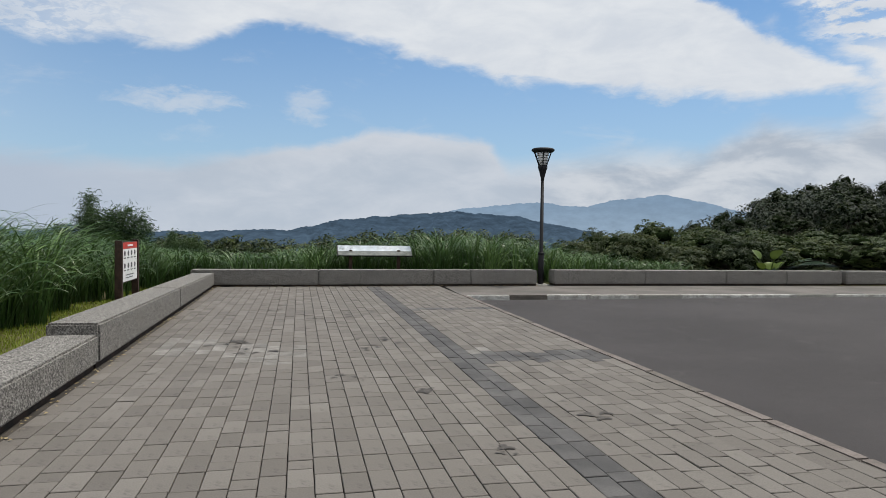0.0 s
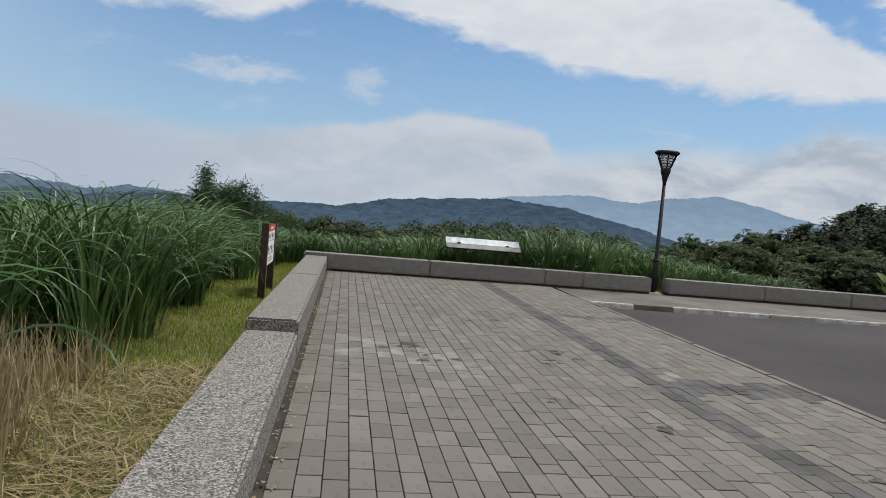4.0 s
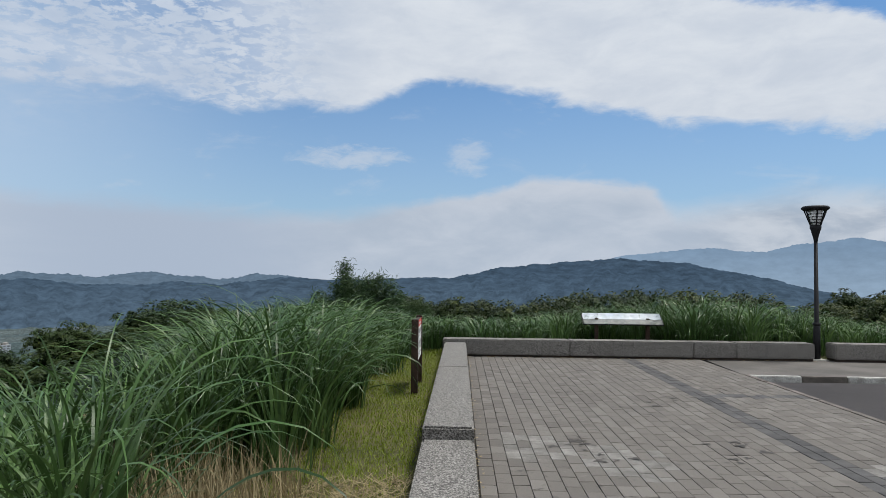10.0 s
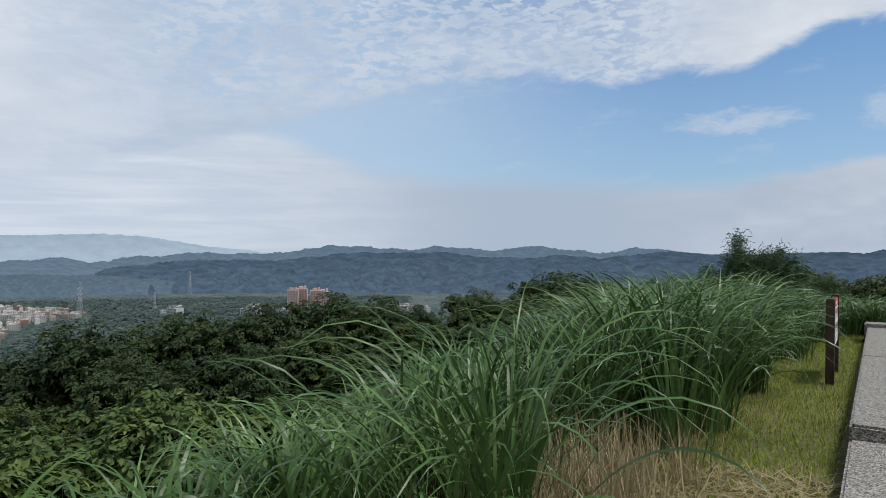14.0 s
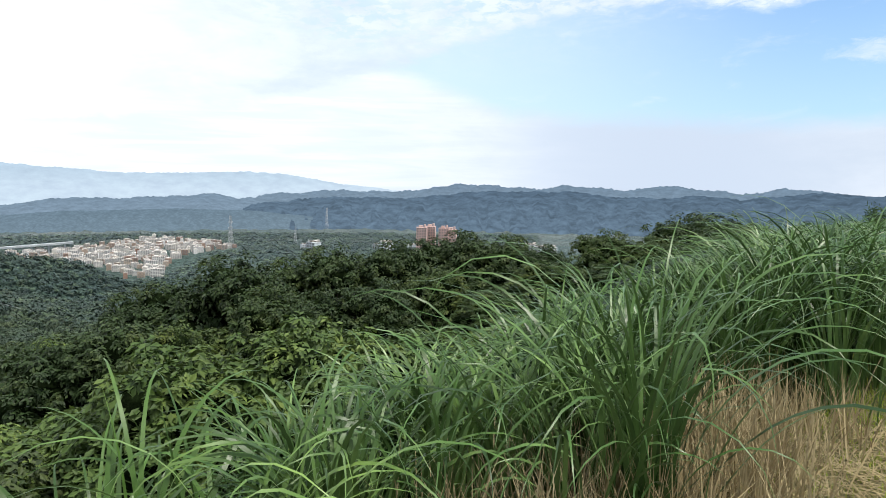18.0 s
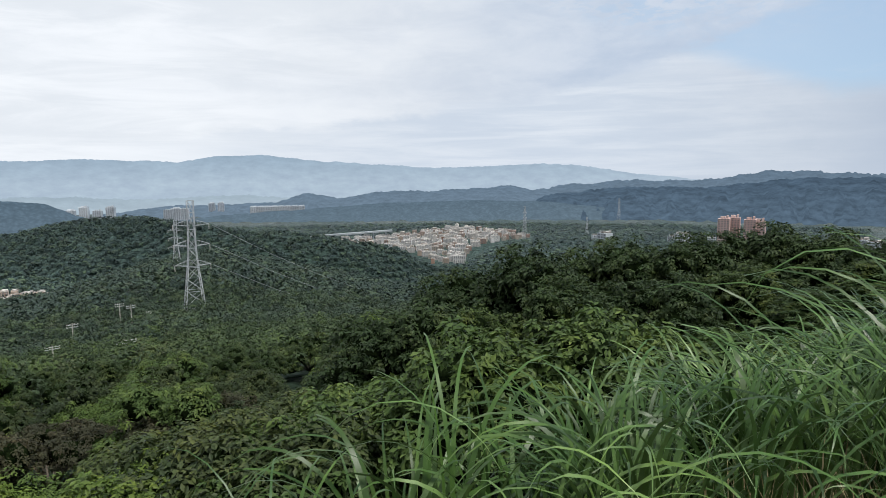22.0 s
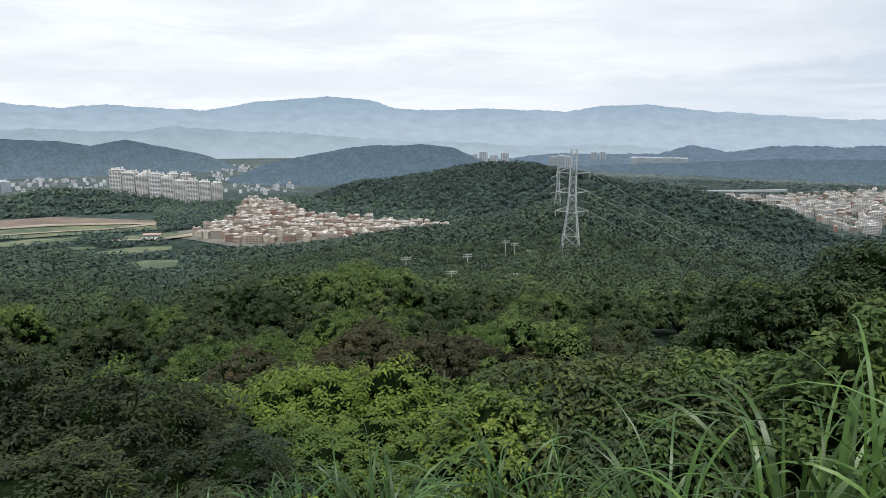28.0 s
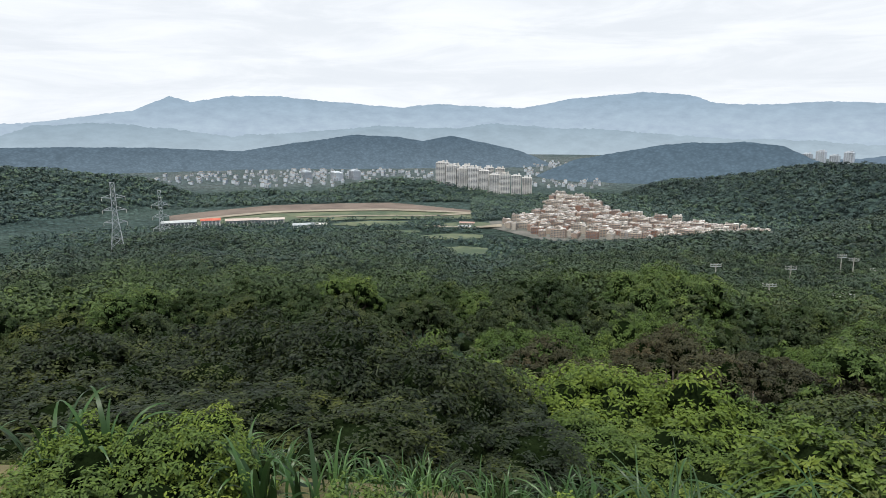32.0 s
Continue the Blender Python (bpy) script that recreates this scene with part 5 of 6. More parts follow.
# right-hand and far-wall side
def beyond(places, y_least):
    """Moves places out along their bearing until they clear a line across the view."""
    return [(a, max(r, (y_least - CY) / math.cos(radians(a))), e) for a, r, e in places]


EL_KNOLL = [(-60, 4.3), (-46, 4.3), (-44, 4.1), (-41.2, 3.5), (-38.2, 2.2), (-36.3, 1.2), (-35, 1.1), (-32.4, -0.2), (-28.7, -0.8), (-24, -1.2)]
EL_RIGHT = [(-60, 0.5), (-44, 0.2), (-41, 0.9), (-37.4, 1.1), (-34, 1.3), (-31, 0.7), (-29, -0.2), (-26, -0.9)]
knoll_tree = make_tree("tree", lobes_of(61, 2.7, 5.0, 44, 0.62), 30000, 0.1, MAT_LEAF_KNOLL, "dark evergreen tree on the knoll beyond the road", "tree", 0.14, 0.6, 19)
plant(knoll_tree, ring(EL_KNOLL, -58, -27, 2.6, 62, 78, 0.15, 21) + ring([(-60, 3), (-45, 2.6), (-38, 1.2), (-34, 0.4), (-30, -0.6)], -56, -31, 3.4, 44, 52, 0.4, 22), "trees right of the road", 5.7)
shard_woods("knoll_woods", (-62, -27.5), (50, 95), 420, (1.4, 2.6), 260, 0.13, MAT_WOODS_KNOLL, "dark woods on the knoll beyond the road", 4, None, 10)
plant(mid2, beyond(ring(EL_RIGHT, -52, -28, 4.5, 29, 34, 0.4, 23), 24.0), "trees right of the road", 5.3)
plant(shrub_b, beyond(ring([(-60, -1.0), (-40, -0.8), (-30, -0.9), (-26, -1.0)], -50, -26, 4.5, 24, 28, 0.4, 24), 22.4) + [(-23, 30, -0.7), (-19, 30, -0.5), (-15, 31, -0.4), (-11, 30, -0.7), (-8, 29, -1.2), (-5, 28, -1.7), (-0.5, 27, -1.6), (4.5, 27, -1.3)], "bushes behind the far wall", 2.9)
plant(mid2, [(2.2, 27, -0.5), (-2.5, 28, -1.5), (-6.2, 29, -1.6), (12, 33, -1.9), (15, 31, -2.0), (18, 36, -2.0), (21, 29, -2.2)], "bushes behind the grass", 5.3)
# feathery she-oak beside the corner
oak = tagged(empty("tree", pose(*polar(8.6, 19.5), -0.6)), "feathery needle-leaved tree rising above the grass", "tree")
g = np.random.default_rng(5)
bm = bmesh.new()
tips = []
for k, (tx_, ty_, tz_) in enumerate([(-0.25, 0.1, 3.45), (-0.1, -0.2, 2.95), (-0.5, 0.2, 2.75), (-1.1, 0, 2.4), (0.2, 0.3, 2.85), (0.6, -0.2, 2.95), (0.9, 0, 3.05), (1.25, 0.2, 2.85), (1.5, 0, 2.5), (1.45, -0.2, 2.05), (-0.8, 0.3, 2.2), (0.4, -0.3, 2.35), (-1.3, 0.1, 1.9), (0.9, 0.3, 2.2)]):
    tube(bm, [(0, 0, -0.3), (tx_ * 0.4, ty_ * 0.4, tz_ * 0.5), (tx_, ty_, tz_)], [0.07, 0.04, 0.008], 6)
    for q in np.linspace(0.4, 1.0, 18):
        tips.append((tx_ * q**1.2, ty_ * q, tz_ * q))
part("trunk", bm, MAT_BARK, oak, smooth=True)
tips = np.repeat(np.array(tips), 130, 0)
tips = tips + g.normal(0, 0.13, tips.shape)
d = g.normal(size=tips.shape)
d[:, 2] = d[:, 2] * 0.7 + 0.1
d /= np.linalg.norm(d, axis=1)[:, None]
s_ = np.cross(d, g.normal(size=d.shape))
s_ /= np.linalg.norm(s_, axis=1)[:, None]
ln = g.uniform(0.08, 0.26, len(d))[:, None]
V = np.stack([tips, tips + d * ln * 0.5 + s_ * 0.012, tips + d * ln - (0, 0, 0.03), tips + d * ln * 0.5 - s_ * 0.012], 1).reshape(-1, 3)
k = np.arange(len(d))[:, None] * 4
link_mesh("crown", V, np.concatenate([k, k + 1, k + 2, k + 3], 1), MAT_NEEDLE, oak)
oak.scale = (0.88, 0.88, 0.86)
small = copy_thing(oak, pose(*polar(4.2, 25.5), -0.8))
small.scale = (0.62, 0.62, 0.62)

# ---- woods further down ----
def not_built(x, y, a, r):
    return (ground_z(x, y) > VALLEY + 7) | ((a > 123) & (r > 1225) & (r < 1470)) | ((a < 84) & (r < 1060))


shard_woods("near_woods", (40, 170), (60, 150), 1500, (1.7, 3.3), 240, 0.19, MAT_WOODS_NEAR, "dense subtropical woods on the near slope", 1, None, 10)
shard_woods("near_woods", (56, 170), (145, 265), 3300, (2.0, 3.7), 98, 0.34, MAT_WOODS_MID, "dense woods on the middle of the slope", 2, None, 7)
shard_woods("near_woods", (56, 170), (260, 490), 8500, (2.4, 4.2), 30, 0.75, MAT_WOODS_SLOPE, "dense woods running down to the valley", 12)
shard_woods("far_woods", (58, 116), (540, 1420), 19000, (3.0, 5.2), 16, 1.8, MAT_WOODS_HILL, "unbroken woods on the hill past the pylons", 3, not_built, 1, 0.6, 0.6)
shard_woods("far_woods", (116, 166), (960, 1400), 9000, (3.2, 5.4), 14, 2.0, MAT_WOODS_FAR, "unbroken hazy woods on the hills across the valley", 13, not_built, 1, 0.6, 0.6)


# broad-leaved plant among the bushes beyond the wall
def big_leaf_plant(x_, y_):
    t = tagged(empty("elephant_ear_plant", pose(x_, y_, 0)), "plant with a few huge light green leaves", "plant")
    g = random.Random(4)
    for k in range(7):
        a_ = k * 0.9 + g.uniform(-0.2, 0.2)
        h_ = g.uniform(0.45, 0.95)
        L_ = g.uniform(0.34, 0.58)
        base = Vector((0.35 * math.cos(a_), 0.35 * math.sin(a_), h_))
        bm = bmesh.new()
        tube(bm, [(0, 0, -0.2), base * 0.6 + Vector((0, 0, 0.1)), base], [0.03, 0.022, 0.015], 6)
        stem = part("stalk", bm, MAT_LEAF_BRIGHT, t)
        out = Vector((math.cos(a_), math.sin(a_), 1.3)).normalized()
        side = out.cross(Vector((0, 0, 1))).normalized()
        up_ = side.cross(out)
        bm = bmesh.new()
        rows = []
        for q in range(9):
            u = q / 8
            w = L_ * 0.42 * math.sin(math.pi * min(u * 0.92 + 0.08, 1.0)) ** 0.7
            c = base + out * (u - 0.15) * L_ + up_ * 0.12 * L_ * u - Vector((0, 0, 0.3 * L_ * u * u))
            rows.append([bm.verts.new(c + side * w * f + up_ * 0.18 * abs(f) * w) for f in (-1, -0.5, 0, 0.5, 1)])
        for ra, rb in zip(rows, rows[1:]):
            for i in range(4):
                bm.faces.new((ra[i], ra[i + 1], rb[i + 1], rb[i]))
        part("leaf", bm, MAT_BIG_LEAF, t, smooth=True)
    return t


MAT_BIG_LEAF = foliage("big_leaf", (0.06, 0.13, 0.018), (0.1, 0.18, 0.026), (0.14, 0.22, 0.04), 1.0, 0.4, 0.2)
big_leaf_plant(15.2, 19.3)

# ---- far buildings ----
def facade_mat(name, stops, win=0.35):
    def build(n, b, co):
        o = n.add("ShaderNodeObjectInfo").outputs["Random"]
        c = n.ramp(o, stops)
        g_ = n.noise(co, 0.35, 5.0, 0.6)
        c = n.mix(n.span(g_, 0.4, 0.75, 0.0, 0.35), c, (0.22, 0.2, 0.18))
        n.link(c, b.inputs["Base Color"])

    return material(name, build, 0.85)


MAT_FACADE = facade_mat("weathered_tile_facade", [(0.0, (0.24, 0.125, 0.09)), (0.2, (0.31, 0.215, 0.17)), (0.5, (0.36, 0.29, 0.235)), (0.75, (0.42, 0.37, 0.31)), (1.0, (0.47, 0.44, 0.39))])
MAT_FACADE_PALE = facade_mat("pale_tower_facade", [(0.0, (0.48, 0.46, 0.43)), (0.5, (0.54, 0.535, 0.52)), (1.0, (0.6, 0.6, 0.6))])
# Pale bluish stops: distance haze painted into the facade colour.
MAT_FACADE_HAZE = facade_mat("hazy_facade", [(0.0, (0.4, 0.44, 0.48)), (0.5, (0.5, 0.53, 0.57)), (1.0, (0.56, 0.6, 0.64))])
MAT_FACADE_PINK = facade_mat("pink_tower_facade", [(0.0, (0.5, 0.34, 0.31)), (1.0, (0.56, 0.42, 0.39))])
MAT_ROOF = facade_mat("roof_sheet", [(0.0, (0.3, 0.14, 0.1)), (0.25, (0.36, 0.24, 0.2)), (0.5, (0.5, 0.45, 0.41)), (0.8, (0.66, 0.64, 0.6)), (1.0, (0.3, 0.34, 0.36))])
MAT_ROOF_SHEDS = mottled("mixed_roof_sheets", (0.34, 0.3, 0.265), (0.72, 0.7, 0.67), 0.14, 1.5, 0.85, vary=0.5)
MAT_RED_ROOF = mottled("red_roof", (0.4, 0.1, 0.07), (0.5, 0.16, 0.1), 0.1, 2.0, 0.8)
MAT_STREET = mottled("street_grey", (0.07, 0.075, 0.065), (0.15, 0.145, 0.13), 0.05, 1.0, 0.9)
MAT_WINDOW = mottled("dark_window_glass", (0.15, 0.16, 0.17), (0.24, 0.25, 0.26), 0.2, 2.0, 0.3, relief=0.02)


def block(name, w, d, storeys, mat, label, bays, shed=True, floor_h=3.1):
    """A block of flats: body with slab edges, a row of windows for each storey, roof sheds."""
    t = tagged(empty(name), label, "building")
    h = storeys * floor_h
    bm = bmesh.new()
    box(bm, -w / 2, w / 2, -d / 2, d / 2, -8, h)
    part("wall", bm, mat, t)
    bm = bmesh.new()
    for s in range(storeys + 1):
        box(bm, -w / 2 - 0.5, w / 2 + 0.5, -d / 2 - 0.6, d / 2 + 0.6, s * floor_h - 0.45, s * floor_h + 0.35)
    for k in range(bays + 1):
        x_ = -w / 2 + k * w / bays
        box(bm, x_ - 0.25, x_ + 0.25, -d / 2 - 0.3, d / 2 + 0.3, -4, h)
    part("ledge_work", bm, mat, t)["kind"] = "stuff"
    bm = bmesh.new()
    for s in range(storeys):
        for k in range(bays):
            x_ = -w / 2 + (k + 0.5) * w / bays
            for sy in (-1, 1):
                box(bm, x_ - w / bays * 0.3, x_ + w / bays * 0.3, sy * (d / 2 + 0.06) - 0.1, sy * (d / 2 + 0.06) + 0.1, s * floor_h + 0.9, s * floor_h + 2.5)
        for sx in (-1, 1):
            box(bm, sx * (w / 2 + 0.06) - 0.1, sx * (w / 2 + 0.06) + 0.1, -d * 0.3, d * 0.3, s * floor_h + 0.9, s * floor_h + 2.5)
    part("glazing", bm, MAT_WINDOW, t)["kind"] = "stuff"
    bm = bmesh.new()
    if shed:
        for k in range(bays):
            xa, xb = -w / 2 + (k + 0.06) * w / bays, -w / 2 + (k + 0.94) * w / bays
            q = (k * 7 + storeys * 3 + bays) % 5
            if q == 0:
                box(bm, xa, xb, -d * 0.2, d * 0.1, h + 0.2, h + 4.2)
                continue
            box(bm, xa + 0.3, xb - 0.3, -d * (0.12 + 0.07 * q), d * (0.44 - 0.05 * q), h + 0.2, h + 2.3)
            g_ = box(bm, xa, xb, -d * (0.15 + 0.07 * q), d * (0.47 - 0.05 * q), h + 2.3, h + 2.55)
            for v in g_:
                v.co.z += (0.14 if q % 2 else -0.1) * v.co.y
    else:
        box(bm, -w * 0.3, w * 0.1, -d * 0.3, d * 0.3, h + 0.2, h + 4.5)
        box(bm, w * 0.2, w * 0.38, -d * 0.25, d * 0.2, h + 0.2, h + 6)
    part("roof_shed", bm, MAT_ROOF_SHEDS if shed else mat, t)["kind"] = "stuff"
    return t


def stand(proto, places, group):
    """Places: azimuth, distance, turn, scale; on the ground unless a base elevation is given."""
    for a, r, turn, s, *lift in places:
        x_, y_ = polar(a, r)
        z_ = float(ground_z(x_, y_)) + (lift[0] if lift else 0)
        m = Matrix.Translation((x_, y_, z_)) @ Matrix.Rotation(radians(turn), 4, "Z")
        if not proto.get("placed"):
            proto.matrix_basis = m
            proto["placed"] = 1
            ob = proto
        else:
            ob = copy_thing(proto, m)
        ob.scale = s if hasattr(s, "__len__") else (s, s, s)
        ob["group"] = group


flat_a = block("apartment_building", 26, 12, 5, MAT_FACADE, "five-storey tiled flats with sheds on the roof", 5)
flat_b = block("apartment_building", 18, 11, 5, MAT_FACADE, "narrow five-storey flats with a roof shed", 4)
flat_c = block("apartment_building", 36, 12, 4, MAT_FACADE, "long four-storey row of flats", 7)
pale_a = block("flat_block", 30, 14, 6, MAT_FACADE_PALE, "pale six-storey flats in the hazy second town", 6)
pale_b = block("flat_block", 20, 12, 5, MAT_FACADE, "beige five-storey flats in the hazy second town", 4)
tower = block("apartment_tower", 24, 18, 18, MAT_FACADE_PALE, "pale high-rise flats with rows of balconies", 4, False)
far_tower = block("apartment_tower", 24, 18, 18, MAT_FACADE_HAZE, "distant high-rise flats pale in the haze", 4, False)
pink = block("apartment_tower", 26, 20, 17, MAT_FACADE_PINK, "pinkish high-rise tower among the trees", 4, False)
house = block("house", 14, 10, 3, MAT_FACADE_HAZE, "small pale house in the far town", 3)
tr = random.Random(12)


def fill(protos, front, back, step_a, step_r, turn, group, chance=1.0, size=(0.85, 1.15)):
    lo, hi = front[0][0], front[-1][0]
    lists = {i: [] for i in range(len(protos))}
    r = min(p[1] for p in front)
    odd = 0
    while r < max(p[1] for p in back):
        a = lo + math.degrees(step_a / r) * 0.5 * (odd % 2)
        while a < hi:
            f_ = np.interp(a, [p[0] for p in front], [p[1] for p in front])
            b_ = np.interp(a, [p[0] for p in back], [p[1] for p in back])
            if f_ <= r <= b_ and tr.random() < chance:
                k = tr.randrange(len(protos))
                sc = tr.uniform(*size)
                lists[k].append((a + tr.uniform(-0.15, 0.15), r + tr.uniform(-3, 3), turn + tr.choice((0, 0, 0, 90)) + tr.uniform(-5, 5), (sc, sc, sc * tr.uniform(0.85, 1.2))))
            a += math.degrees(step_a / r)
        r += step_r
        odd += 1
    for k, v in lists.items():
        stand(protos[k], v, group)


fill([flat_a, flat_b, flat_c], [(98.2, 925), (103, 890), (109, 850), (117.5, 845), (121.8, 945)], [(98.2, 946), (102.6, 990), (106.9, 1020), (111.5, 1070), (113, 1180), (114, 1280), (116.8, 1340), (118, 1110), (119, 1000), (121.8, 975)], 22, 17, 100, "flats in the valley", 0.97, (0.42, 0.74))
fill([pale_a, pale_b], [(61.5, 1510), (63, 1490), (65.8, 1366), (66.8, 1120), (69.2, 1060), (72, 1235), (75.4, 1385), (80, 1425)], [(61.5, 1560), (63.9, 1690), (67.7, 1780), (73.5, 1540), (80, 1440)], 23, 22, 70, "flats in the second town", 0.92, (0.34, 0.68))
stand(tower, [*[(119.3 + k * 0.92, 1320 + 4 * k, 120, (0.78, 0.8, 0.68 + 0.05 * (k % 3))) for k in range(9)], *[(121.6 + k * 0.95, 1410, 120, (0.78, 0.8, 0.86 + 0.04 * (k % 2))) for k in range(6)]], "pale high-rises")
stand(pink, [(45.9, 1400, 40, (0.8, 0.8, 1.08)), (45.15, 1420, 40, (0.8, 0.8, 1.1)), (44.0, 1390, 40, (0.8, 0.8, 1.08)), (43.35, 1400, 40, (0.8, 0.8, 1.02))], "pinkish towers")
stand(house, [(a_, r_, tr.uniform(0, 90), tr.uniform(1.1, 1.9)) for a_, r_ in [(35.7, 1480), (36.6, 1490), (34.8, 1480), (49, 1480), (49.7, 1500), (55.1, 1480), (55.8, 1490), (46.8, 1500), (42.3, 1500)]], "pale houses")
fill([house], [(127, 1560), (131, 1500), (135, 1480), (141, 1520), (150, 1750)], [(127, 1900), (135, 2050), (140, 2050), (150, 1950)], 24, 28, 30, "far town", 0.38, (0.38, 0.85))
fill([house], [(113.2, 1450), (116, 1420), (119.5, 1450)], [(113.2, 1800), (116, 2300), (119.5, 2700)], 22, 36, 20, "far town", 0.4, (0.4, 0.85))
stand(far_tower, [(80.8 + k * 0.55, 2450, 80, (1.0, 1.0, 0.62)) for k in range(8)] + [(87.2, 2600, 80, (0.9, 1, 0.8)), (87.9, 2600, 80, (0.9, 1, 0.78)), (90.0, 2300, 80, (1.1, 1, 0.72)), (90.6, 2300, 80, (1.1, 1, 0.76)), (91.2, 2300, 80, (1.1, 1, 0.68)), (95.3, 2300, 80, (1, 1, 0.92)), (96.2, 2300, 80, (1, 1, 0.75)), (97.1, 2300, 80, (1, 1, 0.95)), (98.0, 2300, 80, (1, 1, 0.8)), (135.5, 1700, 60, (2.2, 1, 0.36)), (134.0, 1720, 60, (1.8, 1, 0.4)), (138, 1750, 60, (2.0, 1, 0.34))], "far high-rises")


# school beside the field
def hall(name, w, d, h, mat, label):
    t = tagged(empty(name), label, "building")
    bm = bmesh.new()
    box(bm, -w / 2, w / 2, -d / 2, d / 2, -5, h)
    part("wall", bm, MAT_FACADE_PALE, t)
    bm = bmesh.new()
    g_ = box(bm, -w / 2 - 1, w / 2 + 1, -d / 2 - 1, d / 2 + 1, h + 0.02, h + 0.8)
    for v in g_:
        if v.co.z > h + 0.5:
            v.co.y *= 0.2
            v.co.z += 1.5
    part("roof", bm, mat, t)
    for k in range(int(w / 5)):
        bm = bmesh.new()
        x_ = -w / 2 + 2.5 + k * 5
        box(bm, x_ - 1.6, x_ + 1.6, -d / 2 - 0.12, -d / 2 + 0.1, 1.2, h - 1)
        part("window", bm, MAT_WINDOW, t)
    return t


stand(hall("school_building", 46, 12, 8, MAT_ROOF, "long low pale-roofed school block"), [(148.3, 1010, 148, 1.0), (143.4, 1000, 143, 1.0), (141.2, 1000, 141, 0.9)], "school blocks")
stand(hall("school_building", 26, 14, 10, MAT_RED_ROOF, "school hall with a red roof"), [(145.9, 1000, 146, 1.0)], "school blocks")
stand(hall("greenhouse", 30, 10, 4, MAT_ROOF, "low white shed beside the field"), [(138.4, 960, 138, 1.0), (137.2, 965, 130, 0.8), (124.4, 960, 120, 0.7), (124.6, 930, 120, 0.6)], "sheds")


def field(name, a0, a1, r0, r1, mat, label, lift=1.2):
    """A piece of open ground on the valley floor; r0, r1: curves over the azimuth."""
    aa = np.linspace(a0, a1, 40)
    lo = np.interp(aa, [p[0] for p in r0], [p[1] for p in r0]) + 6 * fbm(aa * 1.3, aa * 0 + a0, 2)
    hi = np.interp(aa, [p[0] for p in r1], [p[1] for p in r1]) + 6 * fbm(aa * 1.1, aa * 0 + a1, 5)
    V = []
    for k in np.linspace(0, 1, 6):
        rr = lo + (hi - lo) * k
        x_, y_ = CX - np.sin(np.radians(aa)) * rr, CY + np.cos(np.radians(aa)) * rr
        V.append(np.stack([x_, y_, ground_z(x_, y_) + lift], -1))
    i = np.arange(5)[:, None] * 40 + np.arange(39)
    return tagged(link_mesh(name, np.concatenate(V), np.stack([i, i + 1, i + 41, i + 40], -1).reshape(-1, 4), mat, smooth=True), label, "field", kind="structure")


field("town_ground", 98, 122.5, [(98, 915), (103, 875), (109, 840), (117.5, 825), (122.5, 930)], [(98, 955), (102.6, 1000), (106.9, 1030), (111.5, 1080), (113, 1190), (114, 1290), (116.8, 1350), (118, 1120), (119, 1010), (122.5, 990)], MAT_STREET, "grey streets and yards between the flats", 0.8)
MEADOWS = [(122.6, 127.2, 735, 790), (123.0, 128.4, 835, 880), (122.4, 126.4, 925, 985), (128.5, 133.5, 880, 915), (129.5, 136.0, 950, 1000)]
for a0, a1, r0, r1 in MEADOWS:
    field("meadow", a0, a1, [(a0, r0 + 12), ((a0 + a1) / 2, r0), (a1, r0 + 16)], [(a0, r1 - 10), ((a0 + a1) / 2, r1), (a1, r1 - 14)], MAT_MEADOW, "olive-green meadow among trees in the valley", 0.8)


def off_meadow(x, y, a, r):
    ok = ground_z(x, y) < VALLEY + 12
    for a0, a1, r0, r1 in MEADOWS:
        ok &= ~((a > a0 - 0.1) & (a < a1 + 0.1) & (r > r0 - 4) & (r < r1 + 2))
    return ok & ~((a < 123) & (r > 830))


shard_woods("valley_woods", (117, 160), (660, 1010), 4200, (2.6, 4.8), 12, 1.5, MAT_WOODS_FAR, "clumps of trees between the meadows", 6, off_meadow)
field("bare_earth", 124, 149, [(124, 1075), (131, 1120), (141, 1130), (149, 1060)], [(124, 1100), (131, 1210), (141, 1210), (149, 1130)], MAT_EARTH, "bare reddish earth bank above the field", 1.6)
field("terrace", 124, 148, [(124, 1010), (148, 1010)], [(124, 1070), (131, 1118), (141, 1125), (148, 1060)], MAT_MEADOW, "grassy terrace in the valley", 1.2)
field("track", 124, 148, [(124, 1062), (131, 1100), (141, 1108), (148, 1050)], [(124, 1078), (131, 1122), (141, 1130), (148, 1066)], MAT_TRACK, "pale dirt track round the terrace", 2.4)
field("track", 124, 139, [(124, 1056), (127, 1035), (139, 1046)], [(124, 1074), (127, 1046), (139, 1056)], MAT_TRACK, "pale dirt track across the terrace", 2.2)
field("track", 121.4, 128, [(121.4, 930), (124, 915), (128, 935)], [(121.4, 955), (124, 926), (128, 945)], MAT_TRACK, "pale lane along the meadow", 2.2)

shard_woods("edge_woods", (101, 122.5), (800, 845), 420, (2.4, 4.2), 16, 1.5, MAT_WOODS_HILL, "trees along the front of the town", 16, lambda x, y, a, r: r < np.interp(a, [101, 103, 109, 117.5, 122.5], [845, 845, 845, 822, 845]))



def off_town(x, y, a, r):
    front = np.interp(a, [61.5, 63, 67, 70, 74.6, 80], [1500, 1490, 1110, 1095, 1250, 1425]) - 25
    back = np.interp(a, [61.5, 63.9, 67.7, 73.5, 80], [1560, 1690, 1780, 1540, 1440]) + 20
    return (ground_z(x, y) < VALLEY + 14) & ((a < 61) | (a > 80.5) | (r < front) | (r > back))


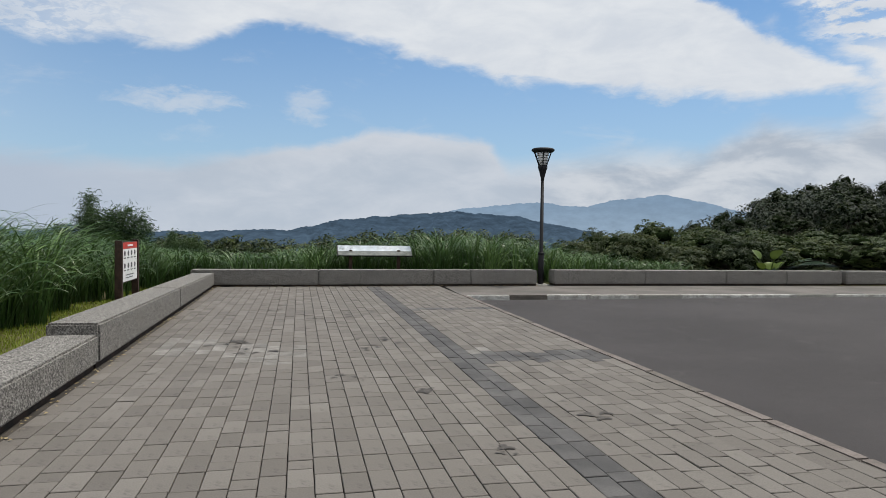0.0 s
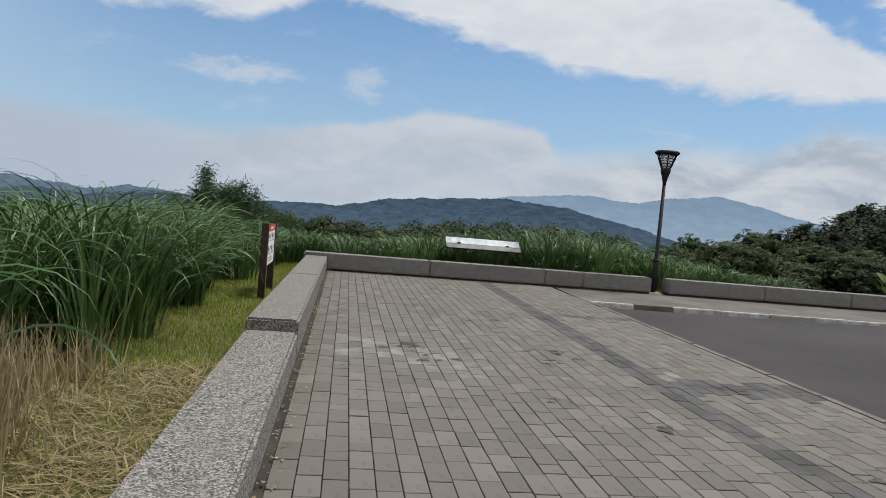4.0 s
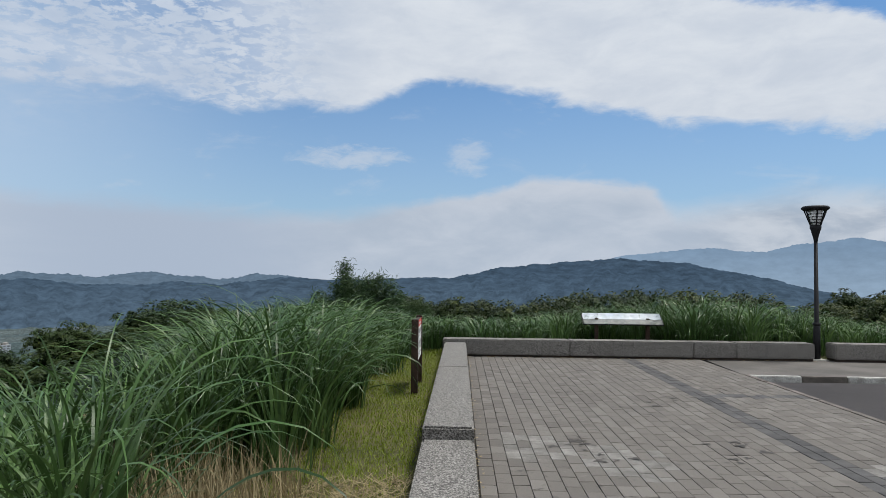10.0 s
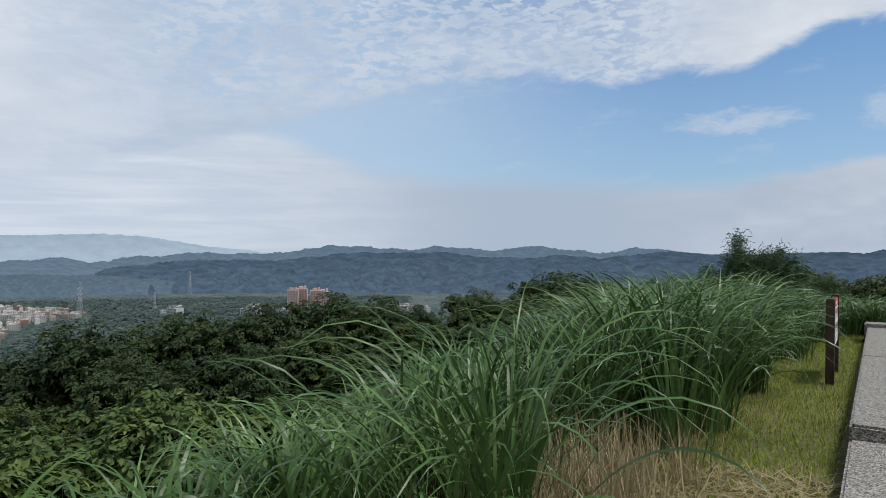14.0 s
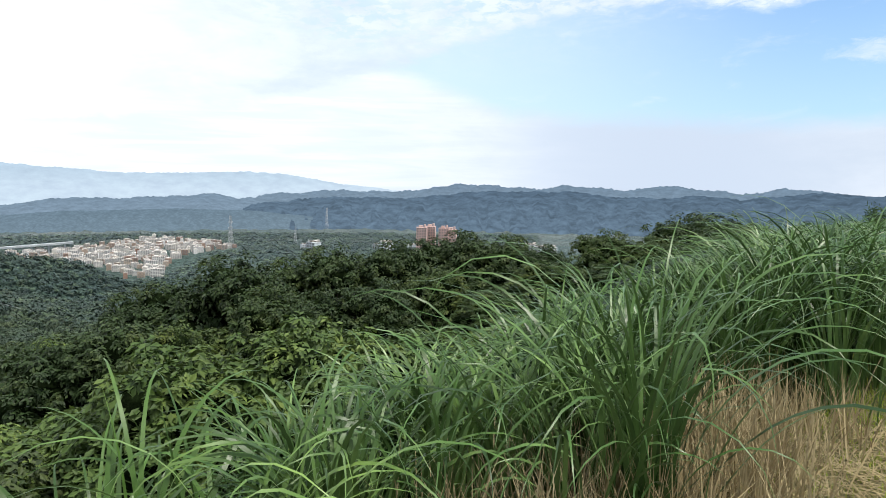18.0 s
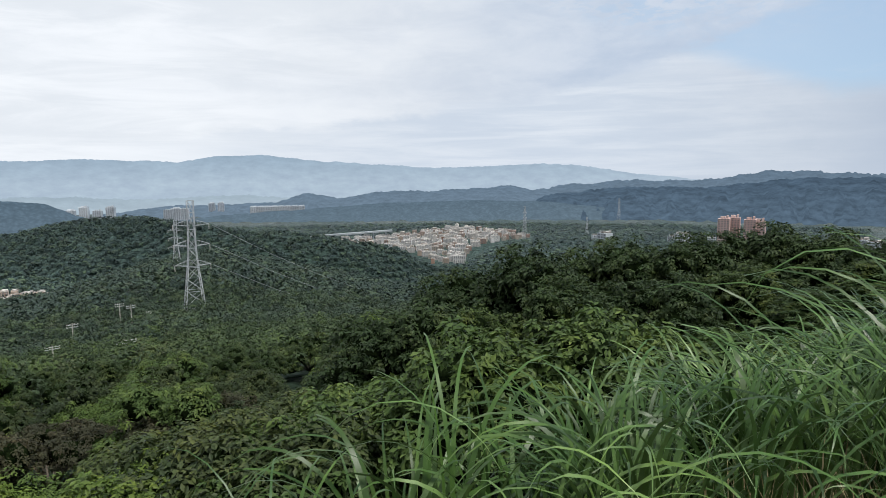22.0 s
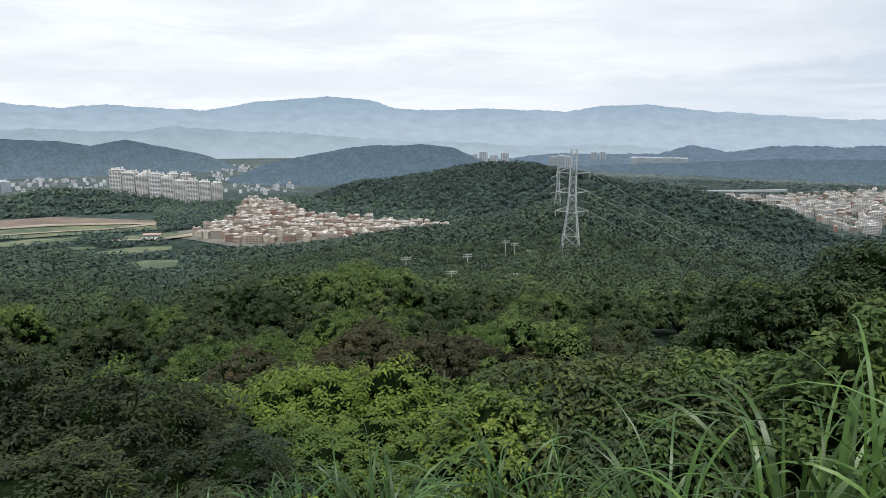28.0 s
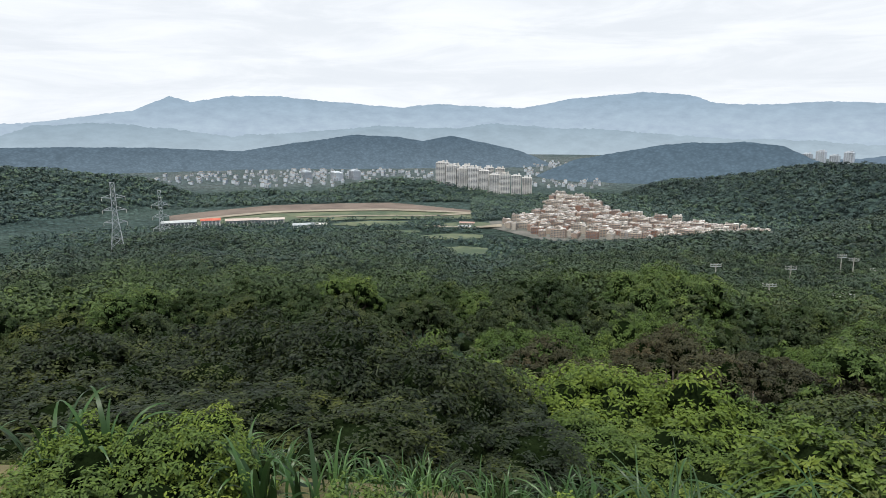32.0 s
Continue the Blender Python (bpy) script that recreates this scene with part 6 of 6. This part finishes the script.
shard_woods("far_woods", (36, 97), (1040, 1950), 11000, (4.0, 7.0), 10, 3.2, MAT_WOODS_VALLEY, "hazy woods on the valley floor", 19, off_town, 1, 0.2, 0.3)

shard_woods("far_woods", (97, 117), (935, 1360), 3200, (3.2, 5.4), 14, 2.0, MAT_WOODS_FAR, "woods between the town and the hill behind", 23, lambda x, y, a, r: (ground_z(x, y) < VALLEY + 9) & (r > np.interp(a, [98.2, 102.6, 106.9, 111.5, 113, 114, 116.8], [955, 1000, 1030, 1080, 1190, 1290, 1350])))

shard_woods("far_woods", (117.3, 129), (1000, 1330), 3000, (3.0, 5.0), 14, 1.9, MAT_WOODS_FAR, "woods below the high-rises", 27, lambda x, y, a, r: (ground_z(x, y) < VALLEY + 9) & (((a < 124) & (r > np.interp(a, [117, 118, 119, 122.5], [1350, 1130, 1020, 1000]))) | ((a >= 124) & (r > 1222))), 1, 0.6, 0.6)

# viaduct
# Bluish grey: haze put into the concrete's colour.
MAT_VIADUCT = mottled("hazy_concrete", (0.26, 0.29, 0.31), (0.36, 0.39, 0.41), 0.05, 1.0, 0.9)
via = tagged(empty("viaduct"), "long grey viaduct behind the second town", "bridge")
p0, p1 = Vector((*polar(73.2, 1500), VALLEY + 22)), Vector((*polar(80.8, 1500), VALLEY + 11))
bm = bmesh.new()
L_ = (p1 - p0).length
BTURN = Matrix.Translation((p0 + p1) / 2) @ (p1 - p0).to_track_quat("X", "Z").to_matrix().to_4x4()
box(bm, -L_ / 2, L_ / 2, -6, 6, -2, 1.5, 0, BTURN)
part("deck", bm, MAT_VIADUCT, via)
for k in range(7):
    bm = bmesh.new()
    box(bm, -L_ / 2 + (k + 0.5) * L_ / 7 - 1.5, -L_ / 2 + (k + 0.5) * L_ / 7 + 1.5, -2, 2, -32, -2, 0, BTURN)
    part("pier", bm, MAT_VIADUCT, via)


# ---- pylons ----
def bar(bm, a, b, r=0.16):
    tube(bm, [a, b], [r, r], 4)


def pylon():
    t = tagged(empty("pylon"), "tall galvanised lattice power pylon", "pylon")
    H = 50.0
    lv = [(0, 4.6), (12, 3.2), (22, 2.1), (30, 1.5), (38, 1.4), (45, 1.3), (50, 1.3)]
    for sx, sy in ((-1, -1), (1, -1), (1, 1), (-1, 1)):
        bm = bmesh.new()
        for (z0, w0), (z1, w1) in zip(lv, lv[1:]):
            bar(bm, (sx * w0, sy * w0, z0 - (3 if z0 == 0 else 0)), (sx * w1, sy * w1, z1), 0.17)
        part("leg", bm, MAT_STEEL, t)
    for f in range(4):
        bm = bmesh.new()
        rot = Matrix.Rotation(f * math.pi / 2, 4, "Z")
        for (z0, w0), (z1, w1) in zip(lv, lv[1:]):
            n_ = 2 if z1 - z0 > 7.5 else 1
            for q in range(n_):
                za, zb = z0 + (z1 - z0) * q / n_, z0 + (z1 - z0) * (q + 1) / n_
                wa, wb = w0 + (w1 - w0) * q / n_, w0 + (w1 - w0) * (q + 1) / n_
                bar(bm, rot @ Vector((-wa, wa, za)), rot @ Vector((wb, wb, zb)), 0.1)
                bar(bm, rot @ Vector((wa, wa, za)), rot @ Vector((-wb, wb, zb)), 0.1)
            bar(bm, rot @ Vector((-w1, w1, z1)), rot @ Vector((w1, w1, z1)), 0.13)
        part("bracing", bm, MAT_STEEL, t)["kind"] = "stuff"
    for z in (22.5, 31, 39.5):
        for sx in (-1, 1):
            bm = bmesh.new()
            tip = Vector((0, sx * 7.2, z + 0.6))
            for q in (-1, 1):
                bar(bm, (q * 1.4, sx * 1.4, z), tip, 0.14)
                bar(bm, (q * 1.4, sx * 1.4, z + 2.6), tip, 0.1)
            for k in range(1, 5):
                p = Vector((0, sx * (1.4 + k * 1.2), z + 0.6 * k / 5))
                bar(bm, p, p + Vector((0, 0.4, 2.2 * (1 - k / 5))), 0.08)
            arm = part("crossarm", bm, MAT_STEEL, t)
            bm = bmesh.new()
            tube(bm, [tip, tip - Vector((0, 0, 2.4))], [0.17, 0.17], 6)
            part("insulator", bm, MAT_WHITE_PAINT, arm)
    return t


pyl = pylon()
TOPS = []
for k, (a, r, e, turn) in enumerate([(89.55, 215, -2.15, 8), (90.75, 400, -3.7, 8), (61.8, 1560, -3.0, 30), (56.6, 1600, -3.9, 30), (54.0, 2150, -2.3, 30), (152.9, 430, -4.79, 60), (149.6, 780, -5.57, 60), (110.9, 700, -9.2, 20)]):
    x_, y_ = polar(a, r)
    g_ = float(ground_z(x_, y_))
    top = 2.1 + r * math.tan(radians(e))
    s_ = (top - g_) / 50
    m = Matrix.Translation((x_, y_, g_)) @ Matrix.Rotation(radians(turn), 4, "Z")
    if k == 0:
        pyl.matrix_basis = m
        ob = pyl
    else:
        ob = copy_thing(pyl, m)
    ob.scale = (min(s_, 1.2), min(s_, 1.2), s_)
    ob["group"] = "pylons"
    TOPS.append((Vector((x_, y_, g_)), s_))
# cables from the nearest pylon down to the right
for k, zc in enumerate((22.5, 31, 39.5)):
    a_ = TOPS[0][0] + Vector((0, 6, zc * TOPS[0][1]))
    b_ = Vector((*polar(62, 620), -118 + zc * 0.6))
    pts = [a_.lerp(b_, q / 14) - Vector((0, 0, 26 * 4 * (q / 14) * (1 - q / 14))) for q in range(15)]
    bm = bmesh.new()
    tube(bm, pts, [0.05] * 15, 4)
    tagged(part("power_cable", bm, MAT_STEEL), "thin power cable strung from the pylon", "cable", "power cables")


def pole():
    t = tagged(empty("utility_pole"), "utility pole with white insulators above the trees", "utility pole")
    bm = bmesh.new()
    tube(bm, [(0, 0, -1), (0, 0, 14)], [0.2, 0.12], 8)
    part("shaft", bm, MAT_KERB, t)
    for z in (13.2, 12.2):
        bm = bmesh.new()
        box(bm, -1.3, 1.3, -0.07, 0.07, z, z + 0.14)
        arm = part("crossarm", bm, MAT_STEEL, t)
        for x_ in (-1.2, -0.5, 0.5, 1.2):
            bm = bmesh.new()
            tube(bm, [(x_, 0, z + 0.14), (x_, 0, z + 0.5)], [0.12, 0.09], 6)
            part("insulator", bm, MAT_WHITE_PAINT, arm)
    return t


up = pole()
for k, (a, r, e) in enumerate([(103.8, 165, -11.4), (98.4, 175, -11.1), (99.8, 135, -12.6), (94.6, 120, -12.75), (94.9, 120, -12.75), (95.1, 220, -9.9), (92.9, 210, -10.7), (94.3, 215, -10.1), (112.0, 620, -9.4)]):
    x_, y_ = polar(a, r)
    g_ = float(ground_z(x_, y_))
    s_ = (2.1 + r * math.tan(radians(e)) - g_) / 14
    m = Matrix.Translation((x_, y_, g_)) @ Matrix.Rotation(radians(a + 20), 4, "Z")
    ob = copy_thing(up, m) if k else up
    ob.matrix_basis = m
    ob.scale = (1, 1, s_)
    ob["group"] = "utility poles"

# ---- pavers, last ----
pav = tagged(empty("paving"), "grey concrete block paving with dark bands", "paving", kind="structure")
PW, PL = 0.17, 0.33


def paver_mesh(w, l, mat):
    """One block: flat top, worn arris, open underside."""
    x_, y_, c = w / 2 - 0.0035, l / 2 - 0.006, 0.004
    V = [(sx * x_, sy * y_, -0.06) for sx, sy in ((-1, -1), (1, -1), (1, 1), (-1, 1))]
    V += [(sx * x_, sy * y_, -c) for sx, sy in ((-1, -1), (1, -1), (1, 1), (-1, 1))]
    V += [(sx * (x_ - c), sy * (y_ - c), 0) for sx, sy in ((-1, -1), (1, -1), (1, 1), (-1, 1))]
    F = [(8, 9, 10, 11)]
    for k in range(4):
        j = (k + 1) % 4
        F += [(k, j, j + 4, k + 4), (k + 4, j + 4, j + 8, k + 8)]
    me = bpy.data.meshes.new("paver")
    me.from_pydata(V, [], F)
    me.materials.append(mat)
    return me


pr = np.random.default_rng(3)
plain, dark_me, lime_me = paver_mesh(PW, PL, MAT_PAVER), paver_mesh(PW, PL, MAT_PAVER_DARK), paver_mesh(PW, PL, MAT_LIME)
PV = np.array([v.co[:] for v in plain.vertices])
PF = [tuple(p.vertices) for p in plain.polygons]
joined = {"plain": [], "dark": [], "lime": []}
single = []
X_FIRST = WALL_X1 + 0.05
cols = int((KERB_X - X_FIRST) / PW)
PW_FIT = (KERB_X - X_FIRST) / cols
for c in range(cols):
    xc = X_FIRST + (c + 0.5) * PW_FIT
    yc = -8.0 + (0.5 * (c % 2) + pr.uniform(-0.12, 0.12)) * PL
    while yc < BACK_Y - 0.05:
        half = pr.random() < 0.12
        l = PL * (0.5 if half else 1.0)
        ym = yc + l / 2
        kind = "plain"
        if 1.78 < xc < 2.14 or (xc > 2.1 and (7.75 < ym < 8.45 or 13.0 < ym < 13.4)):
            kind = "dark"
        elif (math.hypot((xc + 1.4) / 0.5, (ym - 9.4) / 0.75) < 1 or math.hypot((xc + 0.4) / 0.5, (ym - 8.75) / 0.8) < 1) and pr.random() < 0.75 or math.hypot((xc - 2.3) / 0.35, (ym - 8.5) / 0.3) < 1:
            kind = "lime"
        z = pr.normal(0, 0.0016)
        item = (xc, ym, z, pr.normal(0, 0.008), l / PL, kind)
        if 2.3 < ym < 6.4 and -1.9 < xc < 2.6:
            single.append(item)
        else:
            joined[kind].append(item)
        yc += l
for xc, ym, z, rz, sl, kind in single[:300]:
    ob = new("paver", {"plain": plain, "dark": dark_me, "lime": lime_me}[kind])
    ob.parent = pav
    ob.matrix_basis = Matrix.Translation((xc, ym, z)) @ Matrix.Rotation(rz, 4, "Z") @ Matrix.Diagonal((PW_FIT / PW, sl, 1, 1))
for xc, ym, z, rz, sl, kind in single[300:]:
    joined[kind].append((xc, ym, z, rz, sl, kind))
for kind, mat in (("plain", MAT_PAVER), ("dark", MAT_PAVER_DARK), ("lime", MAT_LIME)):
    V, F = [], []
    for n_, (xc, ym, z, rz, sl, _) in enumerate(joined[kind]):
        co, si = math.cos(rz), math.sin(rz)
        q = PV * (PW_FIT / PW, sl, 1)
        V.append(np.stack([xc + q[:, 0] * co - q[:, 1] * si, ym + q[:, 0] * si + q[:, 1] * co, z + q[:, 2] + pr.normal(0, 0.004) * q[:, 0] * 4], -1))
        F += [tuple(i + n_ * 12 for i in f) for f in PF]
    ob = link_mesh("paver_field", np.concatenate(V), F, mat, pav)
    ob["kind"] = "stuff"
# oil stains, irregular and thin
sg = random.Random(31)
spots = []
for cx0, cy0, spread, count in [(-0.8, 9.55, 0.16, 12), (-0.62, 8.95, 0.1, 6), (0.9, 8.85, 0.12, 4), (1.15, 9.5, 0.2, 6), (0.55, 7.2, 0.1, 3), (1.25, 6.6, 0.08, 3), (0.75, 12.1, 0.3, 7), (1.5, 12.6, 0.25, 6), (1.55, 4.7, 0.07, 3), (-0.4, 13.2, 0.1, 3), (2.6, 5.4, 0.1, 3), (2.9, 8.1, 0.15, 4)]:
    spots += [(cx0 + sg.gauss(0, spread), cy0 + sg.gauss(0, spread * 1.3), sg.uniform(0.014, 0.05)) for _ in range(count)]
for n_, (sx_, sy_, sr_) in enumerate(spots):
    bm = bmesh.new()
    ringv = []
    for k in range(18):
        a_ = k / 18 * 2 * math.pi
        q = sr_ * (1 + 0.45 * math.sin(3 * a_ + n_) + 0.25 * math.sin(7 * a_ + 2 * n_))
        ringv.append(bm.verts.new((sx_ + 1.4 * q * math.cos(a_), sy_ + 1.2 * q * math.sin(a_), 0.0055 + 0.0004 * (n_ % 9))))
    bm.faces.new(ringv)
    tagged(part("oil_stain", bm, MAT_STAIN), "dark oily stain on the pavers", "stain", kind="structure")
# grit and leaf crumbs in the wall's foot
gr = np.random.default_rng(9)
n_ = 900
gx = np.where(gr.random(n_) < 0.6, WALL_X1 + np.abs(gr.normal(0, 0.06, n_)), gr.uniform(-2.2, 7, n_))
gy = np.where(gx < WALL_X1 + 0.3, gr.uniform(-2, 19, n_), BACK_Y - np.abs(gr.normal(0, 0.08, n_)))
a_ = gr.uniform(0, 6.28, n_)
s_ = gr.uniform(0.006, 0.022, n_)
V = np.stack([np.stack([gx + s_ * np.cos(a_ + k * 2.1), gy + s_ * np.sin(a_ + k * 2.1), 0.006 + gr.uniform(0, 0.012, n_)], -1) for k in range(3)], 1).reshape(-1, 3)
F = np.arange(n_ * 3).reshape(-1, 3)
tagged(link_mesh("leaf_litter", V, F, MAT_STRAW), "dry leaf crumbs along the wall's foot", "litter", kind="stuff")
